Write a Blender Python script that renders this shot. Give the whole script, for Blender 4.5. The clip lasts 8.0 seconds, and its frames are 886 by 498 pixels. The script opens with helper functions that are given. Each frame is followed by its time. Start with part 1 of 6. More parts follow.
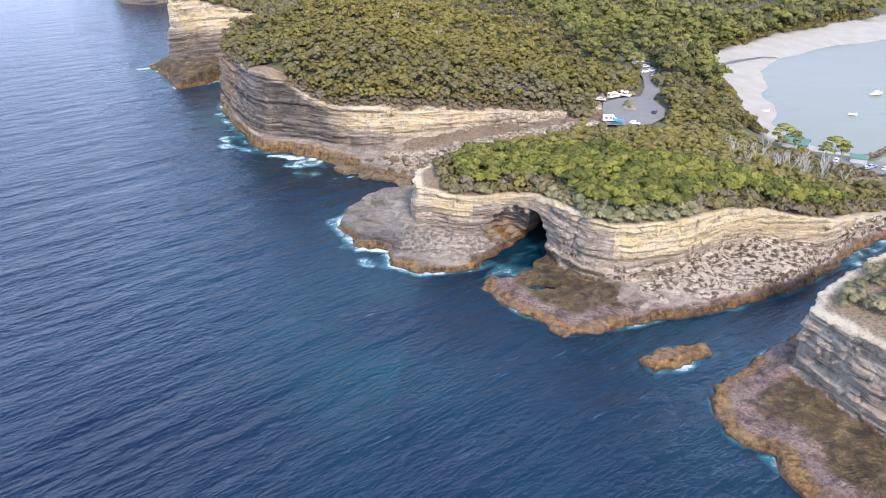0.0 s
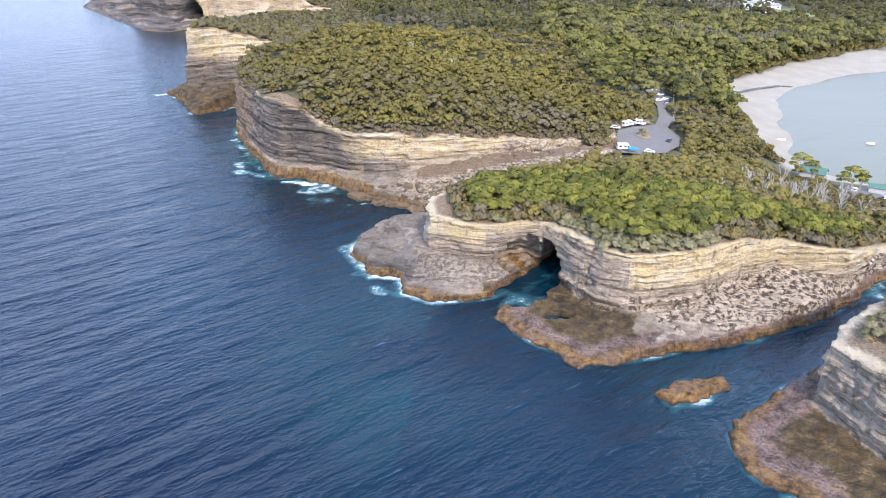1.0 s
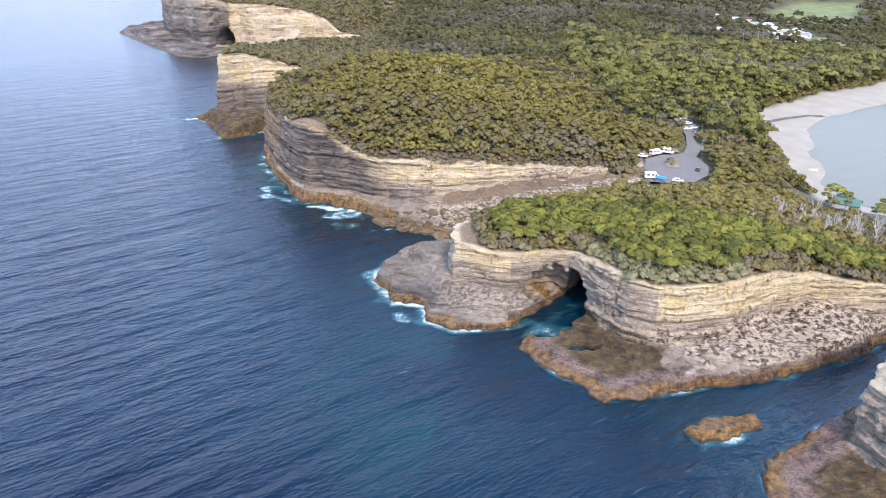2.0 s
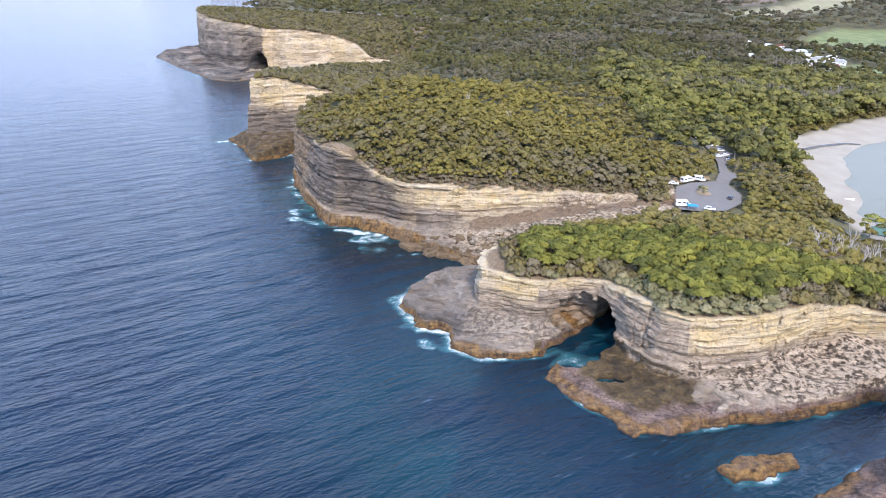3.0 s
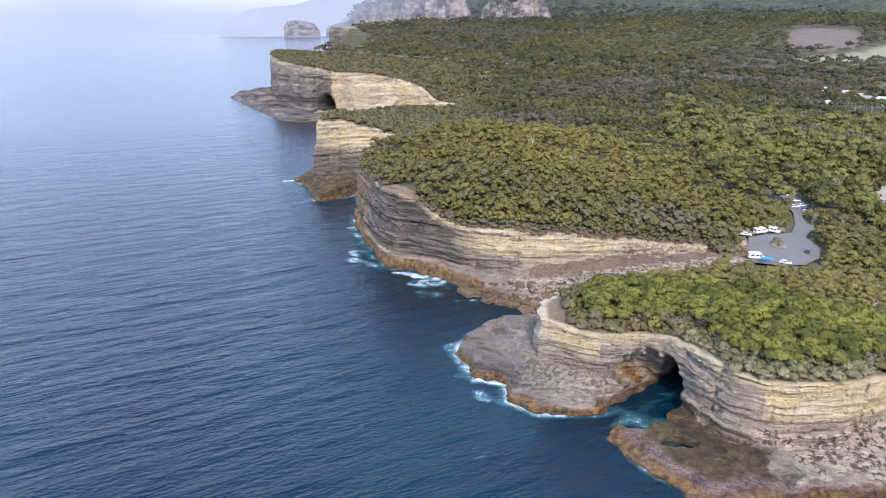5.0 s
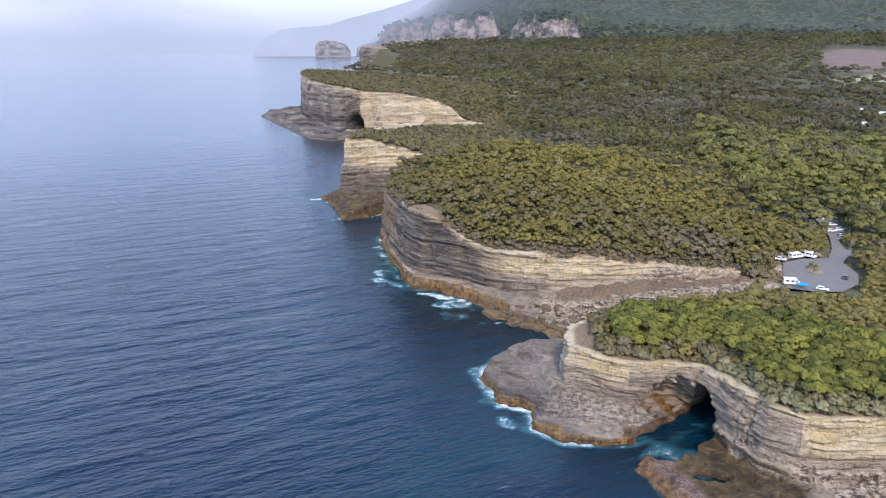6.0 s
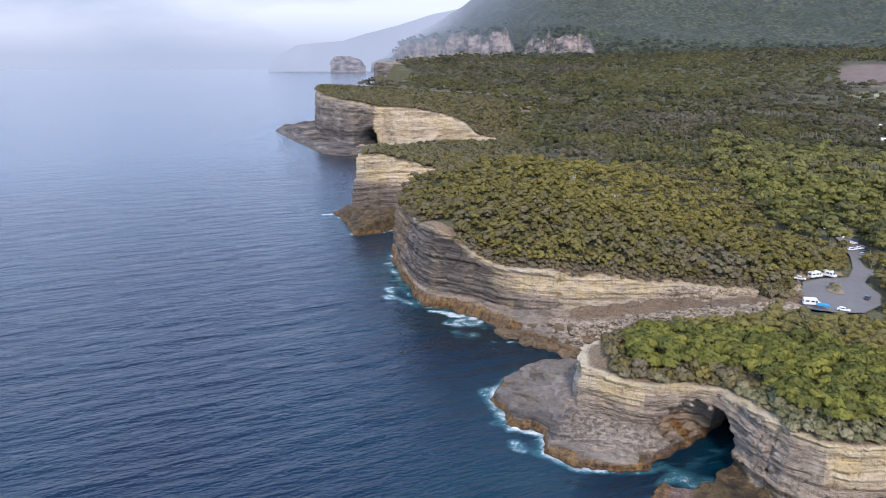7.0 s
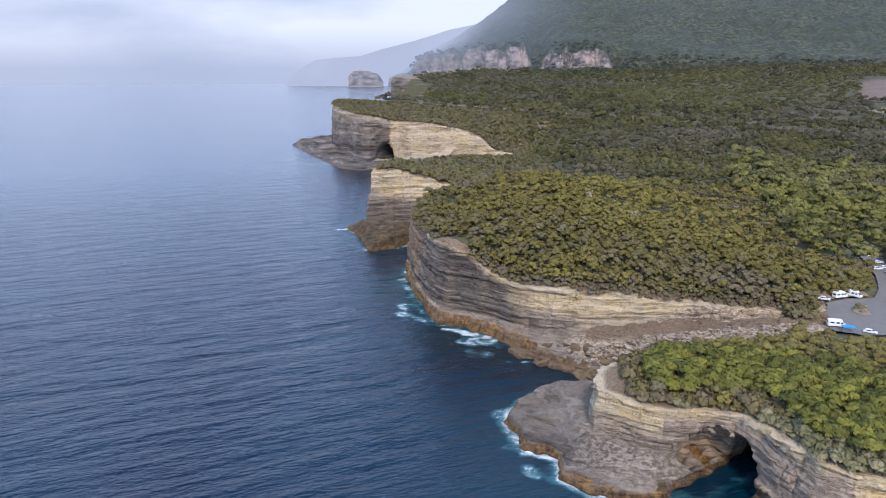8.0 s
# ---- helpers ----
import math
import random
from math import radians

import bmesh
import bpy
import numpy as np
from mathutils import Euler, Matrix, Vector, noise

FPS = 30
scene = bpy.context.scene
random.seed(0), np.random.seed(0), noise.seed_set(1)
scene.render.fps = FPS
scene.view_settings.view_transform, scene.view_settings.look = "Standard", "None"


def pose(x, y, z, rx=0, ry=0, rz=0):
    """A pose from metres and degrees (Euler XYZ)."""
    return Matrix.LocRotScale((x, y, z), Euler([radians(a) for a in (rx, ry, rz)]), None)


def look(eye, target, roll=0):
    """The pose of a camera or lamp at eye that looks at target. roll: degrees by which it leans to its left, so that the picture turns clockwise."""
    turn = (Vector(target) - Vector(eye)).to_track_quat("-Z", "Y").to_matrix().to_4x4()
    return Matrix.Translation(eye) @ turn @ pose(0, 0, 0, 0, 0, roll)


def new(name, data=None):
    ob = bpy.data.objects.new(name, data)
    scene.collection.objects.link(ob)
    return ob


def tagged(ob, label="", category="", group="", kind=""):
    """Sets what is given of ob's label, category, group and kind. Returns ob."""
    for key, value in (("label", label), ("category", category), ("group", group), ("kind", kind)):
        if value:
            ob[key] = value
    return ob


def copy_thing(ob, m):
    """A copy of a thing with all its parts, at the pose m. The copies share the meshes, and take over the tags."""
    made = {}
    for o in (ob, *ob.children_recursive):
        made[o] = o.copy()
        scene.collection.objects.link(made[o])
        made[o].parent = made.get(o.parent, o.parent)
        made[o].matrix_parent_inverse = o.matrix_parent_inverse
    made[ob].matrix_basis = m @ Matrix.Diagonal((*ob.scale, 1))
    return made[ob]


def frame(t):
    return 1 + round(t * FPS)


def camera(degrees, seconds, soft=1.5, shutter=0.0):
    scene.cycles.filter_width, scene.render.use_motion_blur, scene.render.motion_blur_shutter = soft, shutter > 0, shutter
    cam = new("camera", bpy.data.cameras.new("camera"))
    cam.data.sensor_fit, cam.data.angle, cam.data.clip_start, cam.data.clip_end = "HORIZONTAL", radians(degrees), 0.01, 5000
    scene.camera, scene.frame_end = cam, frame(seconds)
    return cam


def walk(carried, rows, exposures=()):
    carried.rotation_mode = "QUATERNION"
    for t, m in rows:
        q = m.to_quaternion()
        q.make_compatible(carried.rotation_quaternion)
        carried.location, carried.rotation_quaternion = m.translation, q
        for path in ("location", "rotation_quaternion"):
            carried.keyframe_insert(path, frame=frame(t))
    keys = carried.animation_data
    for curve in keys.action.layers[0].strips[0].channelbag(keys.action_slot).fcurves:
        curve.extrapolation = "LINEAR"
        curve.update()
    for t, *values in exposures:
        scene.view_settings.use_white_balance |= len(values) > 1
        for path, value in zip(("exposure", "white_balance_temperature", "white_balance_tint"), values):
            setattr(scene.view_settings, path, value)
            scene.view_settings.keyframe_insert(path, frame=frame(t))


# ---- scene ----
cam = camera(64.0, 8.0, soft=0.95)
# seconds, eye, pitch, lean, yaw
PATH = [
    (0, (1.31, 0.73, 102.66), -27.13, 0.05, 4.74),
    (0.5, (1.15, 1.67, 102.67), -26.11, 0.05, 5.27),
    (1, (0.99, 2.62, 102.69), -25.10, 0.05, 5.86),
    (1.5, (0.81, 3.60, 102.71), -24.10, 0.06, 6.85),
    (3, (0.25, 6.84, 102.76), -21.23, 0.06, 10.30),
    (3.5, (0.05, 8.06, 102.78), -20.38, 0.06, 11.42),
    (4, (-0.16, 9.36, 102.80), -19.55, 0.07, 12.55),
    (4.5, (-0.38, 10.77, 102.82), -18.76, 0.07, 13.89),
    (5, (-0.61, 12.29, 102.83), -17.97, 0.07, 15.44),
    (6.5, (-1.32, 17.62, 102.89), -15.86, 0.08, 18.38),
    (7, (-1.57, 19.70, 102.91), -15.33, 0.08, 18.84),
    (7.5, (-1.83, 21.95, 102.92), -14.77, 0.08, 19.40),
    (8, (-2.10, 24.38, 102.94), -14.21, 0.08, 20.21),
]
# the clip's camera closes down a little as the sky comes in
EXPOSURES = [(0, 0.18, 5850, 20), (3.5, 0.05, 5800, 20), (4.5, -0.06, 5750, 20), (6.5, -0.38, 5780, 20), (8, -0.52, 5740, 20)]
walk(cam, [(t, Matrix.Translation(eye) @ pose(0, 0, 0, 0, 0, yaw) @ pose(0, 0, 0, 90 + pitch) @ pose(0, 0, 0, 0, 0, lean)) for t, eye, pitch, lean, yaw in PATH], EXPOSURES)
# ---- sky and light ----
world = bpy.data.worlds.new("sky")
scene.world = world
world.use_nodes = True
SUN_EL, SUN_AZ = radians(39), radians(162)


def build_sky():
    nt = world.node_tree
    nt.nodes.clear()
    n, ln = nt.nodes, nt.links
    out, bg, sky = n.new("ShaderNodeOutputWorld"), n.new("ShaderNodeBackground"), n.new("ShaderNodeTexSky")
    sky.sky_type, sky.sun_disc, sky.sun_elevation, sky.sun_rotation = "NISHITA", False, SUN_EL, SUN_AZ
    coord, mapping = n.new("ShaderNodeTexCoord"), n.new("ShaderNodeMapping")
    mapping.inputs["Scale"].default_value = (1.6, 1.6, 6.0)
    cloud = n.new("ShaderNodeTexNoise")
    cloud.inputs["Scale"].default_value, cloud.inputs["Detail"].default_value = 1.7, 7.0
    cloud.inputs["Roughness"].default_value = 0.5
    ramp = n.new("ShaderNodeValToRGB")
    ramp.color_ramp.elements[0].position, ramp.color_ramp.elements[0].color = 0.36, (8.6, 9.6, 11.0, 1)
    ramp.color_ramp.elements[1].position, ramp.color_ramp.elements[1].color = 0.60, (13.2, 13.9, 14.4, 1)
    mix = n.new("ShaderNodeMix")
    mix.data_type = "RGBA"
    mix.inputs["Factor"].default_value = 0.9
    bg.inputs["Strength"].default_value = 0.1
    ln.new(coord.outputs["Generated"], mapping.inputs["Vector"])
    ln.new(mapping.outputs[0], cloud.inputs["Vector"])
    ln.new(cloud.outputs["Fac"], ramp.inputs["Fac"])
    ln.new(sky.outputs[0], mix.inputs["A"])
    ln.new(ramp.outputs[0], mix.inputs["B"])
    # cloud is brighter overhead than at the horizon
    split, climb = n.new("ShaderNodeSeparateXYZ"), n.new("ShaderNodeMapRange")
    climb.inputs["From Min"].default_value, climb.inputs["From Max"].default_value = 0.11, 0.30
    climb.inputs["To Min"].default_value, climb.inputs["To Max"].default_value = 0.0, 1.0
    low, veil = n.new("ShaderNodeMapRange"), n.new("ShaderNodeMix")
    low.inputs["From Min"].default_value, low.inputs["From Max"].default_value = 0.0, 0.055
    low.inputs["To Min"].default_value, low.inputs["To Max"].default_value = 0.85, 0.0
    veil.data_type = "RGBA"
    veil.inputs["B"].default_value = (6.6, 7.5, 8.8, 1)
    ln.new(split.outputs["Z"], low.inputs["Value"])
    ln.new(low.outputs[0], veil.inputs["Factor"])
    ln.new(mix.outputs["Result"], veil.inputs["A"])
    # thinner, bluer cloud overhead
    lift, thin = n.new("ShaderNodeMix"), n.new("ShaderNodeMix")
    lift.data_type = thin.data_type = "RGBA"
    thin.blend_type = "MULTIPLY"
    thin.inputs["Factor"].default_value, thin.inputs["B"].default_value = 1.0, (1.95, 2.50, 3.25, 1)
    ln.new(coord.outputs["Generated"], split.inputs[0])
    ln.new(split.outputs["Z"], climb.inputs["Value"])
    ln.new(veil.outputs["Result"], thin.inputs["A"])
    ln.new(veil.outputs["Result"], lift.inputs["A"])
    ln.new(thin.outputs["Result"], lift.inputs["B"])
    ln.new(climb.outputs[0], lift.inputs["Factor"])
    ln.new(lift.outputs["Result"], bg.inputs["Color"])
    # dimmer straight above
    high = n.new("ShaderNodeMapRange")
    high.inputs["From Min"].default_value, high.inputs["From Max"].default_value = 0.35, 0.62
    high.inputs["To Min"].default_value, high.inputs["To Max"].default_value = 0.100, 0.028
    ln.new(split.outputs["Z"], high.inputs["Value"])
    ln.new(high.outputs[0], bg.inputs["Strength"])
    ln.new(bg.outputs[0], out.inputs[0])


build_sky()
sun = new("sun", bpy.data.lights.new("sun", "SUN"))
sun.data.energy, sun.data.angle, sun.data.color = 4.9, radians(8), (1.0, 0.86, 0.65)
sun.matrix_world = look((math.sin(SUN_AZ) * math.cos(SUN_EL) * 100, math.cos(SUN_AZ) * math.cos(SUN_EL) * 100, math.sin(SUN_EL) * 100), (0, 0, 0))
scene.view_settings.exposure = 0.0

# ---- plan of the coast, metres ----
NEAR_CLIFF = [(-25, 204), (-18, 203), (-10, 200), (-3, 200), (4, 204), (11, 204), (17, 197), (20, 189), (26, 181), (33, 178), (40, 178), (52, 182),
              (62, 189), (70, 196), (80, 200), (100, 198), (106, 203), (114, 212), (150, 238), (150, 300), (40, 300), (10, 266), (-10, 256), (-18, 244), (-23, 232), (-27, 218)]
WEST_LOBE = [(-20, 246), (-30, 243), (-37, 243), (-44, 239), (-50, 230), (-52, 221), (-52, 212), (-47, 207), (-44, 200), (-32, 197), (-30, 188),
             (-21, 184), (-11, 185), (-1.5, 189), (4, 196), (8, 205), (2, 220), (-10, 245)]
EAST_SHELF = [(17, 209), (14, 203), (2, 191), (-3, 176), (6, 167), (14, 160), (20, 154), (29, 156), (43, 163), (67, 171), (90, 185), (103, 196),
              (111, 206), (122, 216), (150, 236), (150, 260), (60, 260)]
SOUTH_CLIFF = [(70, 140), (73, 133), (77, 125), (82, 117), (91, 103), (110, 85), (150, 78), (150, 178), (110, 172), (90, 162), (78, 151)]
SOUTH_SHELF = [(77, 158), (64, 146), (54, 137), (51, 132), (51, 121), (54, 117), (59, 114), (59, 108), (62, 103), (69, 92), (90, 76), (150, 68), (150, 186), (104, 178), (88, 167)]
ISLET = [(37, 145), (42, 150), (48, 152), (55, 153), (55, 149), (49, 144), (40, 140)]
MID_CLIFF = [(12, 294), (0, 290), (-26, 278), (-40, 274), (-52, 274), (-64, 276.5), (-76, 282), (-88, 287), (-99, 289), (-110, 299), (-117.5, 310), (-128, 326),
             (-138, 343), (-148, 365), (-152, 385), (-146, 405), (-128, 428), (-100, 560), (160, 560), (160, 340), (60, 316), (30, 303)]
MID_SHELF = [(-151, 374), (-138, 341), (-118, 310), (-111, 297), (-100, 286), (-88, 284), (-76, 280), (-63, 270), (-53, 263.5), (-44, 262), (-37, 257), (-28, 252), (-10, 253), (60, 262), (60, 420), (-120, 420), (-152, 400)]
CAPE_CLIFF = [(-206, 447), (-201, 424), (-187, 437), (-172, 441), (-150, 441), (-135, 443), (-110, 440), (-100, 520), (-225, 520), (-215, 480)]
CAPE_SHELF = [(-222, 437), (-217, 431), (-198, 410), (-185, 389), (-179, 386), (-169, 397), (-163, 412), (-150, 420), (-135, 432), (-100, 440), (-100, 520), (-226, 520), (-220, 455)]
FAR_CLIFF = [(-313, 760), (-331, 767), (-340, 752), (-350, 733), (-362, 738), (-421, 790), (-462, 850), (-480, 890), (-520, 960), (-560, 1100), (-200, 1100), (-150, 830), (-190, 788), (-222, 778), (-260, 768), (-290, 762)]
FAR_SHELF = [(-548, 892), (-481, 816), (-420, 752), (-367, 696), (-340, 690), (-325, 720), (-250, 735), (-180, 760), (-180, 1100), (-570, 1100), (-540, 960)]
INLAND = [(-110, 445), (-200, 452), (-215, 490), (-222, 560), (-215, 650), (-190, 740), (-205, 795), (-300, 850), (-420, 950), (-500, 1100), (-640, 1500), (-823, 1830),
          (-800, 2000), (-760, 2300), (-900, 3300), (2600, 3300), (2600, 500), (500, 300), (152, 232), (64, 262), (60, 288), (36, 301), (0, 304), (-20, 420)]
# heights of the land: x, y, z
LAND_NEAR = [(-26, 206, 19), (-26, 222, 19), (-15, 205, 17.5), (5, 205, 17), (15, 200, 18), (22, 190, 20), (36, 180, 20), (52, 184, 20), (65, 191, 18.5),
             (82, 198, 16), (100, 200, 15), (118, 212, 9), (140, 230, 6), (0, 225, 19), (30, 215, 21), (60, 225, 20), (90, 235, 15), (20, 245, 19), (50, 260, 18),
             (-10, 245, 15), (110, 260, 8), (130, 290, 4), (-28, 262, 5), (-12, 266, 8), (8, 276, 10), (30, 290, 12), (48, 300, 13.5), (60, 312, 13.7)]
LAND_MID = [(60, 340, 13.7), (75, 362, 13.5), (78, 405, 13), (95, 330, 10), (110, 350, 6), (12, 299, 18), (0, 292, 19), (-26, 280, 23), (-45, 278, 25), (-64, 283, 23),
            (-76, 288, 24), (-98, 296, 34), (-110, 308, 32), (-130, 345, 30), (-145, 375, 30), (-60, 330, 36), (-20, 330, 30), (20, 330, 22), (40, 350, 17),
            (-80, 390, 42), (-20, 400, 36), (30, 400, 24), (-120, 420, 40), (-150, 445, 32), (-135, 447, 30), (-168, 440, 36), (-198, 428, 41), (-187, 440, 41), (-200, 470, 38)]
LAND_FAR = [(-210, 560, 29), (-100, 520, 27), (0, 520, 21), (80, 480, 14), (120, 530, 12), (200, 640, 8), (150, 700, 15), (0, 700, 25), (-200, 700, 17),
            (-335, 770, 46), (-350, 740, 54), (-420, 800, 58), (-480, 900, 58), (-290, 772, 46), (-255, 776, 39), (-236, 782, 31), (-222, 786, 16), (-190, 800, 13), (-250, 900, 42), (0, 1000, 35), (235, 900, 13), (290, 980, 13), (311, 1076, 14), (415, 1230, 19), (215, 1180, 38), (235, 1280, 46), (268, 1475, 58), (300, 1725, 84), (430, 1735, 86), (370, 1450, 57), (497, 1520, 55), (590, 1806, 72), (-500, 1200, 50),
            (-300, 1400, 50), (60, 1250, 36), (60, 1380, 28), (50, 1650, 50), (-823, 1830, 84), (-400, 2000, 66), (0, 2050, 84), (200, 2200, 104), (900, 2200, 100), (1500, 1500, 60), (300, 3000, 150)]
BAY = [(340, 600, 0), (288, 573, 0), (242, 548, 0), (196, 506, 0), (161, 454, 0), (143, 399, 0), (131, 346, 0), (136, 317, 0), (380, 668, 3), (314, 632, 3), (242, 580, 3),
       (185, 532, 3), (137, 495, 3.5), (125, 386, 3.5), (119, 344, 3.5), (122, 310, 3), (220, 480, -3), (200, 400, -3), (180, 330, -2.5), (300, 520, -3), (420, 560, -3), (420, 400, -4)]
# heights of the wave-cut shelves
SHELF_Z = [(-49, 216, 2.4), (-48, 210.5, 4.4), (-44, 209.5, 5.4), (-39, 207, 5.0), (-43, 203.5, 2.6), (-43, 214, 3.2), (-36, 213, 3.4), (-36, 226, 4.4), (-40, 205, 3), (-25, 205, 6), (-24, 188, 1.3), (-10, 196, 5.5), (-10, 188, 2), (0, 180, 1.2), (15, 196, 1.6), (16, 177, 2), (25, 165, 1.7),
           (20, 157, 1.0), (34, 174, 3.6), (43, 167, 3.2), (52, 170, 3.0), (55, 180, 5), (75, 184, 4), (82, 196, 8), (100, 195, 6.5), (112, 209, 4)]
SHELF_MID_Z = [(-45, 266, 5), (-39, 262, 6.5), (-17, 268, 10), (5, 279, 11), (29, 293, 12.5), (-30, 274, 12), (0, 287, 13.5), (-76, 283, 5), (-98, 290, 6),
               (-114, 310, 6), (-135, 342, 5), (-22, 257, 5), (-5, 259, 8), (-52, 272, 7)]


def value_noise(p, seed=0):
    """Smooth noise from -1 to 1 at rows of points."""
    p = np.asarray(p, np.float32)
    i = np.floor(p).astype(np.int64)
    f = p - i
    f = f * f * (3 - 2 * f)
    total = np.zeros(len(p), np.float32)
    for dx in (0, 1):
        for dy in (0, 1):
            for dz in (0, 1):
                h = (i[:, 0] + dx) * 374761393 + (i[:, 1] + dy) * 668265263 + (i[:, 2] + dz) * 2147483647 + seed * 1274126177
                h = ((h ^ (h >> 13)) * 1274126177) & 0xFFFFFFFF
                h = ((h ^ (h >> 16)) * 2246822519) & 0xFFFFFFFF
                v = (h >> 8).astype(np.float32) / 8388607.5 - 1
                total += v * (f[:, 0] if dx else 1 - f[:, 0]) * (f[:, 1] if dy else 1 - f[:, 1]) * (f[:, 2] if dz else 1 - f[:, 2])
    return total


def noise_xy(x, y, size, seed=0):
    return value_noise(np.stack([x / size, y / size, 0 * x + 0.37], -1), seed)


def inside_by(poly, x, y):
    """Metres inside a closed outline (outside: minus) of the points x, y."""
    p = np.asarray(poly, float)
    q = np.roll(p, -1, 0)
    best, odd = np.full(x.shape, 1e9), np.zeros(x.shape, bool)
    for (ax, ay), (bx, by) in zip(p, q):
        ex, ey = bx - ax, by - ay
        t = np.clip(((x - ax) * ex + (y - ay) * ey) / (ex * ex + ey * ey), 0, 1)
        best = np.minimum(best, (x - ax - t * ex) ** 2 + (y - ay - t * ey) ** 2)
        if ay != by:
            odd ^= ((ay > y) != (by > y)) & (x < ax + (y - ay) * ex / ey)
    return np.where(odd, 1, -1) * np.sqrt(best)


def surface_through(points):
    """A smooth height over the plan through points x, y, z."""
    c = np.asarray(points, float)
    n = len(c)
    a = np.zeros((n + 3, n + 3))
    a[:n, :n] = np.hypot(c[:, None, 0] - c[None, :, 0], c[:, None, 1] - c[None, :, 1])
    a[:n, n], a[:n, n + 1:] = 1, c[:, :2]
    a[n:, :n] = a[:n, n:].T
    w = np.linalg.solve(a, np.r_[c[:, 2], 0, 0, 0])

    def height(x, y):
        z = w[n] + w[n + 1] * x + w[n + 2] * y
        for (cx, cy, _), k in zip(c, w):
            z = z + k * np.sqrt((x - cx) ** 2 + (y - cy) ** 2 + 4)
        return z

    return height


land_z = surface_through(LAND_NEAR + LAND_MID + LAND_FAR + BAY)
shelf_z = surface_through(SHELF_Z)
shelf_mid_z = surface_through(SHELF_MID_Z)


def land_by(x, y):
    """Metres inland from the cliff edge of the main land."""
    return np.maximum.reduce([inside_by(p, x, y) for p in (MID_CLIFF, CAPE_CLIFF, FAR_CLIFF, INLAND, NEAR_CLIFF)])


def make_mesh(name, verts, faces):
    me = bpy.data.meshes.new(name)
    me.from_pydata(np.asarray(verts).tolist(), [], faces if isinstance(faces, list) else faces.tolist())
    me.update()
    return me


def mesh_fast(name, verts, faces):
    """A mesh from arrays, all faces with the same number of corners."""
    verts, faces = np.asarray(verts, np.float32), np.asarray(faces, np.int32)
    me, k = bpy.data.meshes.new(name), faces.shape[1]
    me.vertices.add(len(verts))
    me.vertices.foreach_set("co", verts.ravel())
    me.loops.add(faces.size)
    me.loops.foreach_set("vertex_index", faces.ravel())
    me.polygons.add(len(faces))
    me.polygons.foreach_set("loop_start", np.arange(0, faces.size, k, dtype=np.int32))
    me.update(calc_edges=True)
    return me


def leafy(name, verts, faces, normals):
    """A mesh of leaves shaded by the roundness of their crown."""
    me = mesh_fast(name, verts, faces)
    me.shade_smooth()
    a = me.attributes.new("custom_normal", "FLOAT_VECTOR", "POINT")
    a.data.foreach_set("vector", np.asarray(normals, np.float32).ravel())
    return me


def give(me, name, values):
    a = me.attributes.new(name, "FLOAT", "POINT")
    a.data.foreach_set("value", np.asarray(values, np.float32))


def surface_nets(field, origin, size):
    """The surface where field passes zero (inside positive), as corners and four-sided faces."""
    s = field > 0
    nx, ny, nz = field.shape
    c = [(a, b, d) for a in (0, 1) for b in (0, 1) for d in (0, 1)]
    count = sum(s[a:nx - 1 + a, b:ny - 1 + b, d:nz - 1 + d].astype(np.int8) for a, b, d in c)
    ijk = np.argwhere((count > 0) & (count < 8))
    val = np.stack([field[ijk[:, 0] + a, ijk[:, 1] + b, ijk[:, 2] + d] for a, b, d in c], 1)
    total, hits = np.zeros((len(ijk), 3)), np.zeros(len(ijk))
    for p in range(8):
        for q in range(p + 1, 8):
            if sum(abs(u - v) for u, v in zip(c[p], c[q])) == 1:
                cross = (val[:, p] > 0) != (val[:, q] > 0)
                t = np.where(cross, val[:, p] / np.where(cross, val[:, p] - val[:, q], 1), 0)[:, None]
                total += np.where(cross[:, None], np.array(c[p]) + t * (np.array(c[q]) - np.array(c[p])), 0)
                hits += cross
    verts = np.asarray(origin) + (ijk + total / hits[:, None]) * size
    index = np.full((nx - 1, ny - 1, nz - 1), -1, np.int64)
    index[tuple(ijk.T)] = np.arange(len(ijk))
    faces = []
    for axis in range(3):
        lo = [slice(1, -1)] * 3
        hi = [slice(1, -1)] * 3
        lo[axis], hi[axis] = slice(0, -1), slice(1, None)
        a, b = s[tuple(lo)], s[tuple(hi)]
        for flip, where in ((False, a & ~b), (True, b & ~a)):
            e = np.argwhere(where)
            off = np.ones(3, int)
            off[axis] = 0
            e = e + off
            u, v = [(1, 2), (2, 0), (0, 1)][axis]
            ring = []
            for du, dv in ((0, 0), (1, 0), (1, 1), (0, 1)):
                g = e.copy()
                g[:, u] -= 1 - du
                g[:, v] -= 1 - dv
                ring.append(index[tuple(g.T)])
            ring = np.stack(ring, 1)
            faces.append(ring[:, ::-1] if flip else ring)
    faces = np.concatenate(faces)
    return verts, faces[(faces >= 0).all(1)]


# ---- materials ----
def material(name):
    m = bpy.data.materials.new(name)
    m.use_nodes = True
    nt = m.node_tree
    return m, nt, nt.nodes["Principled BSDF"]


def node(nt, kind, **inputs):
    n = nt.nodes.new(kind)
    for key, value in inputs.items():
        n.inputs[key].default_value = value
    return n


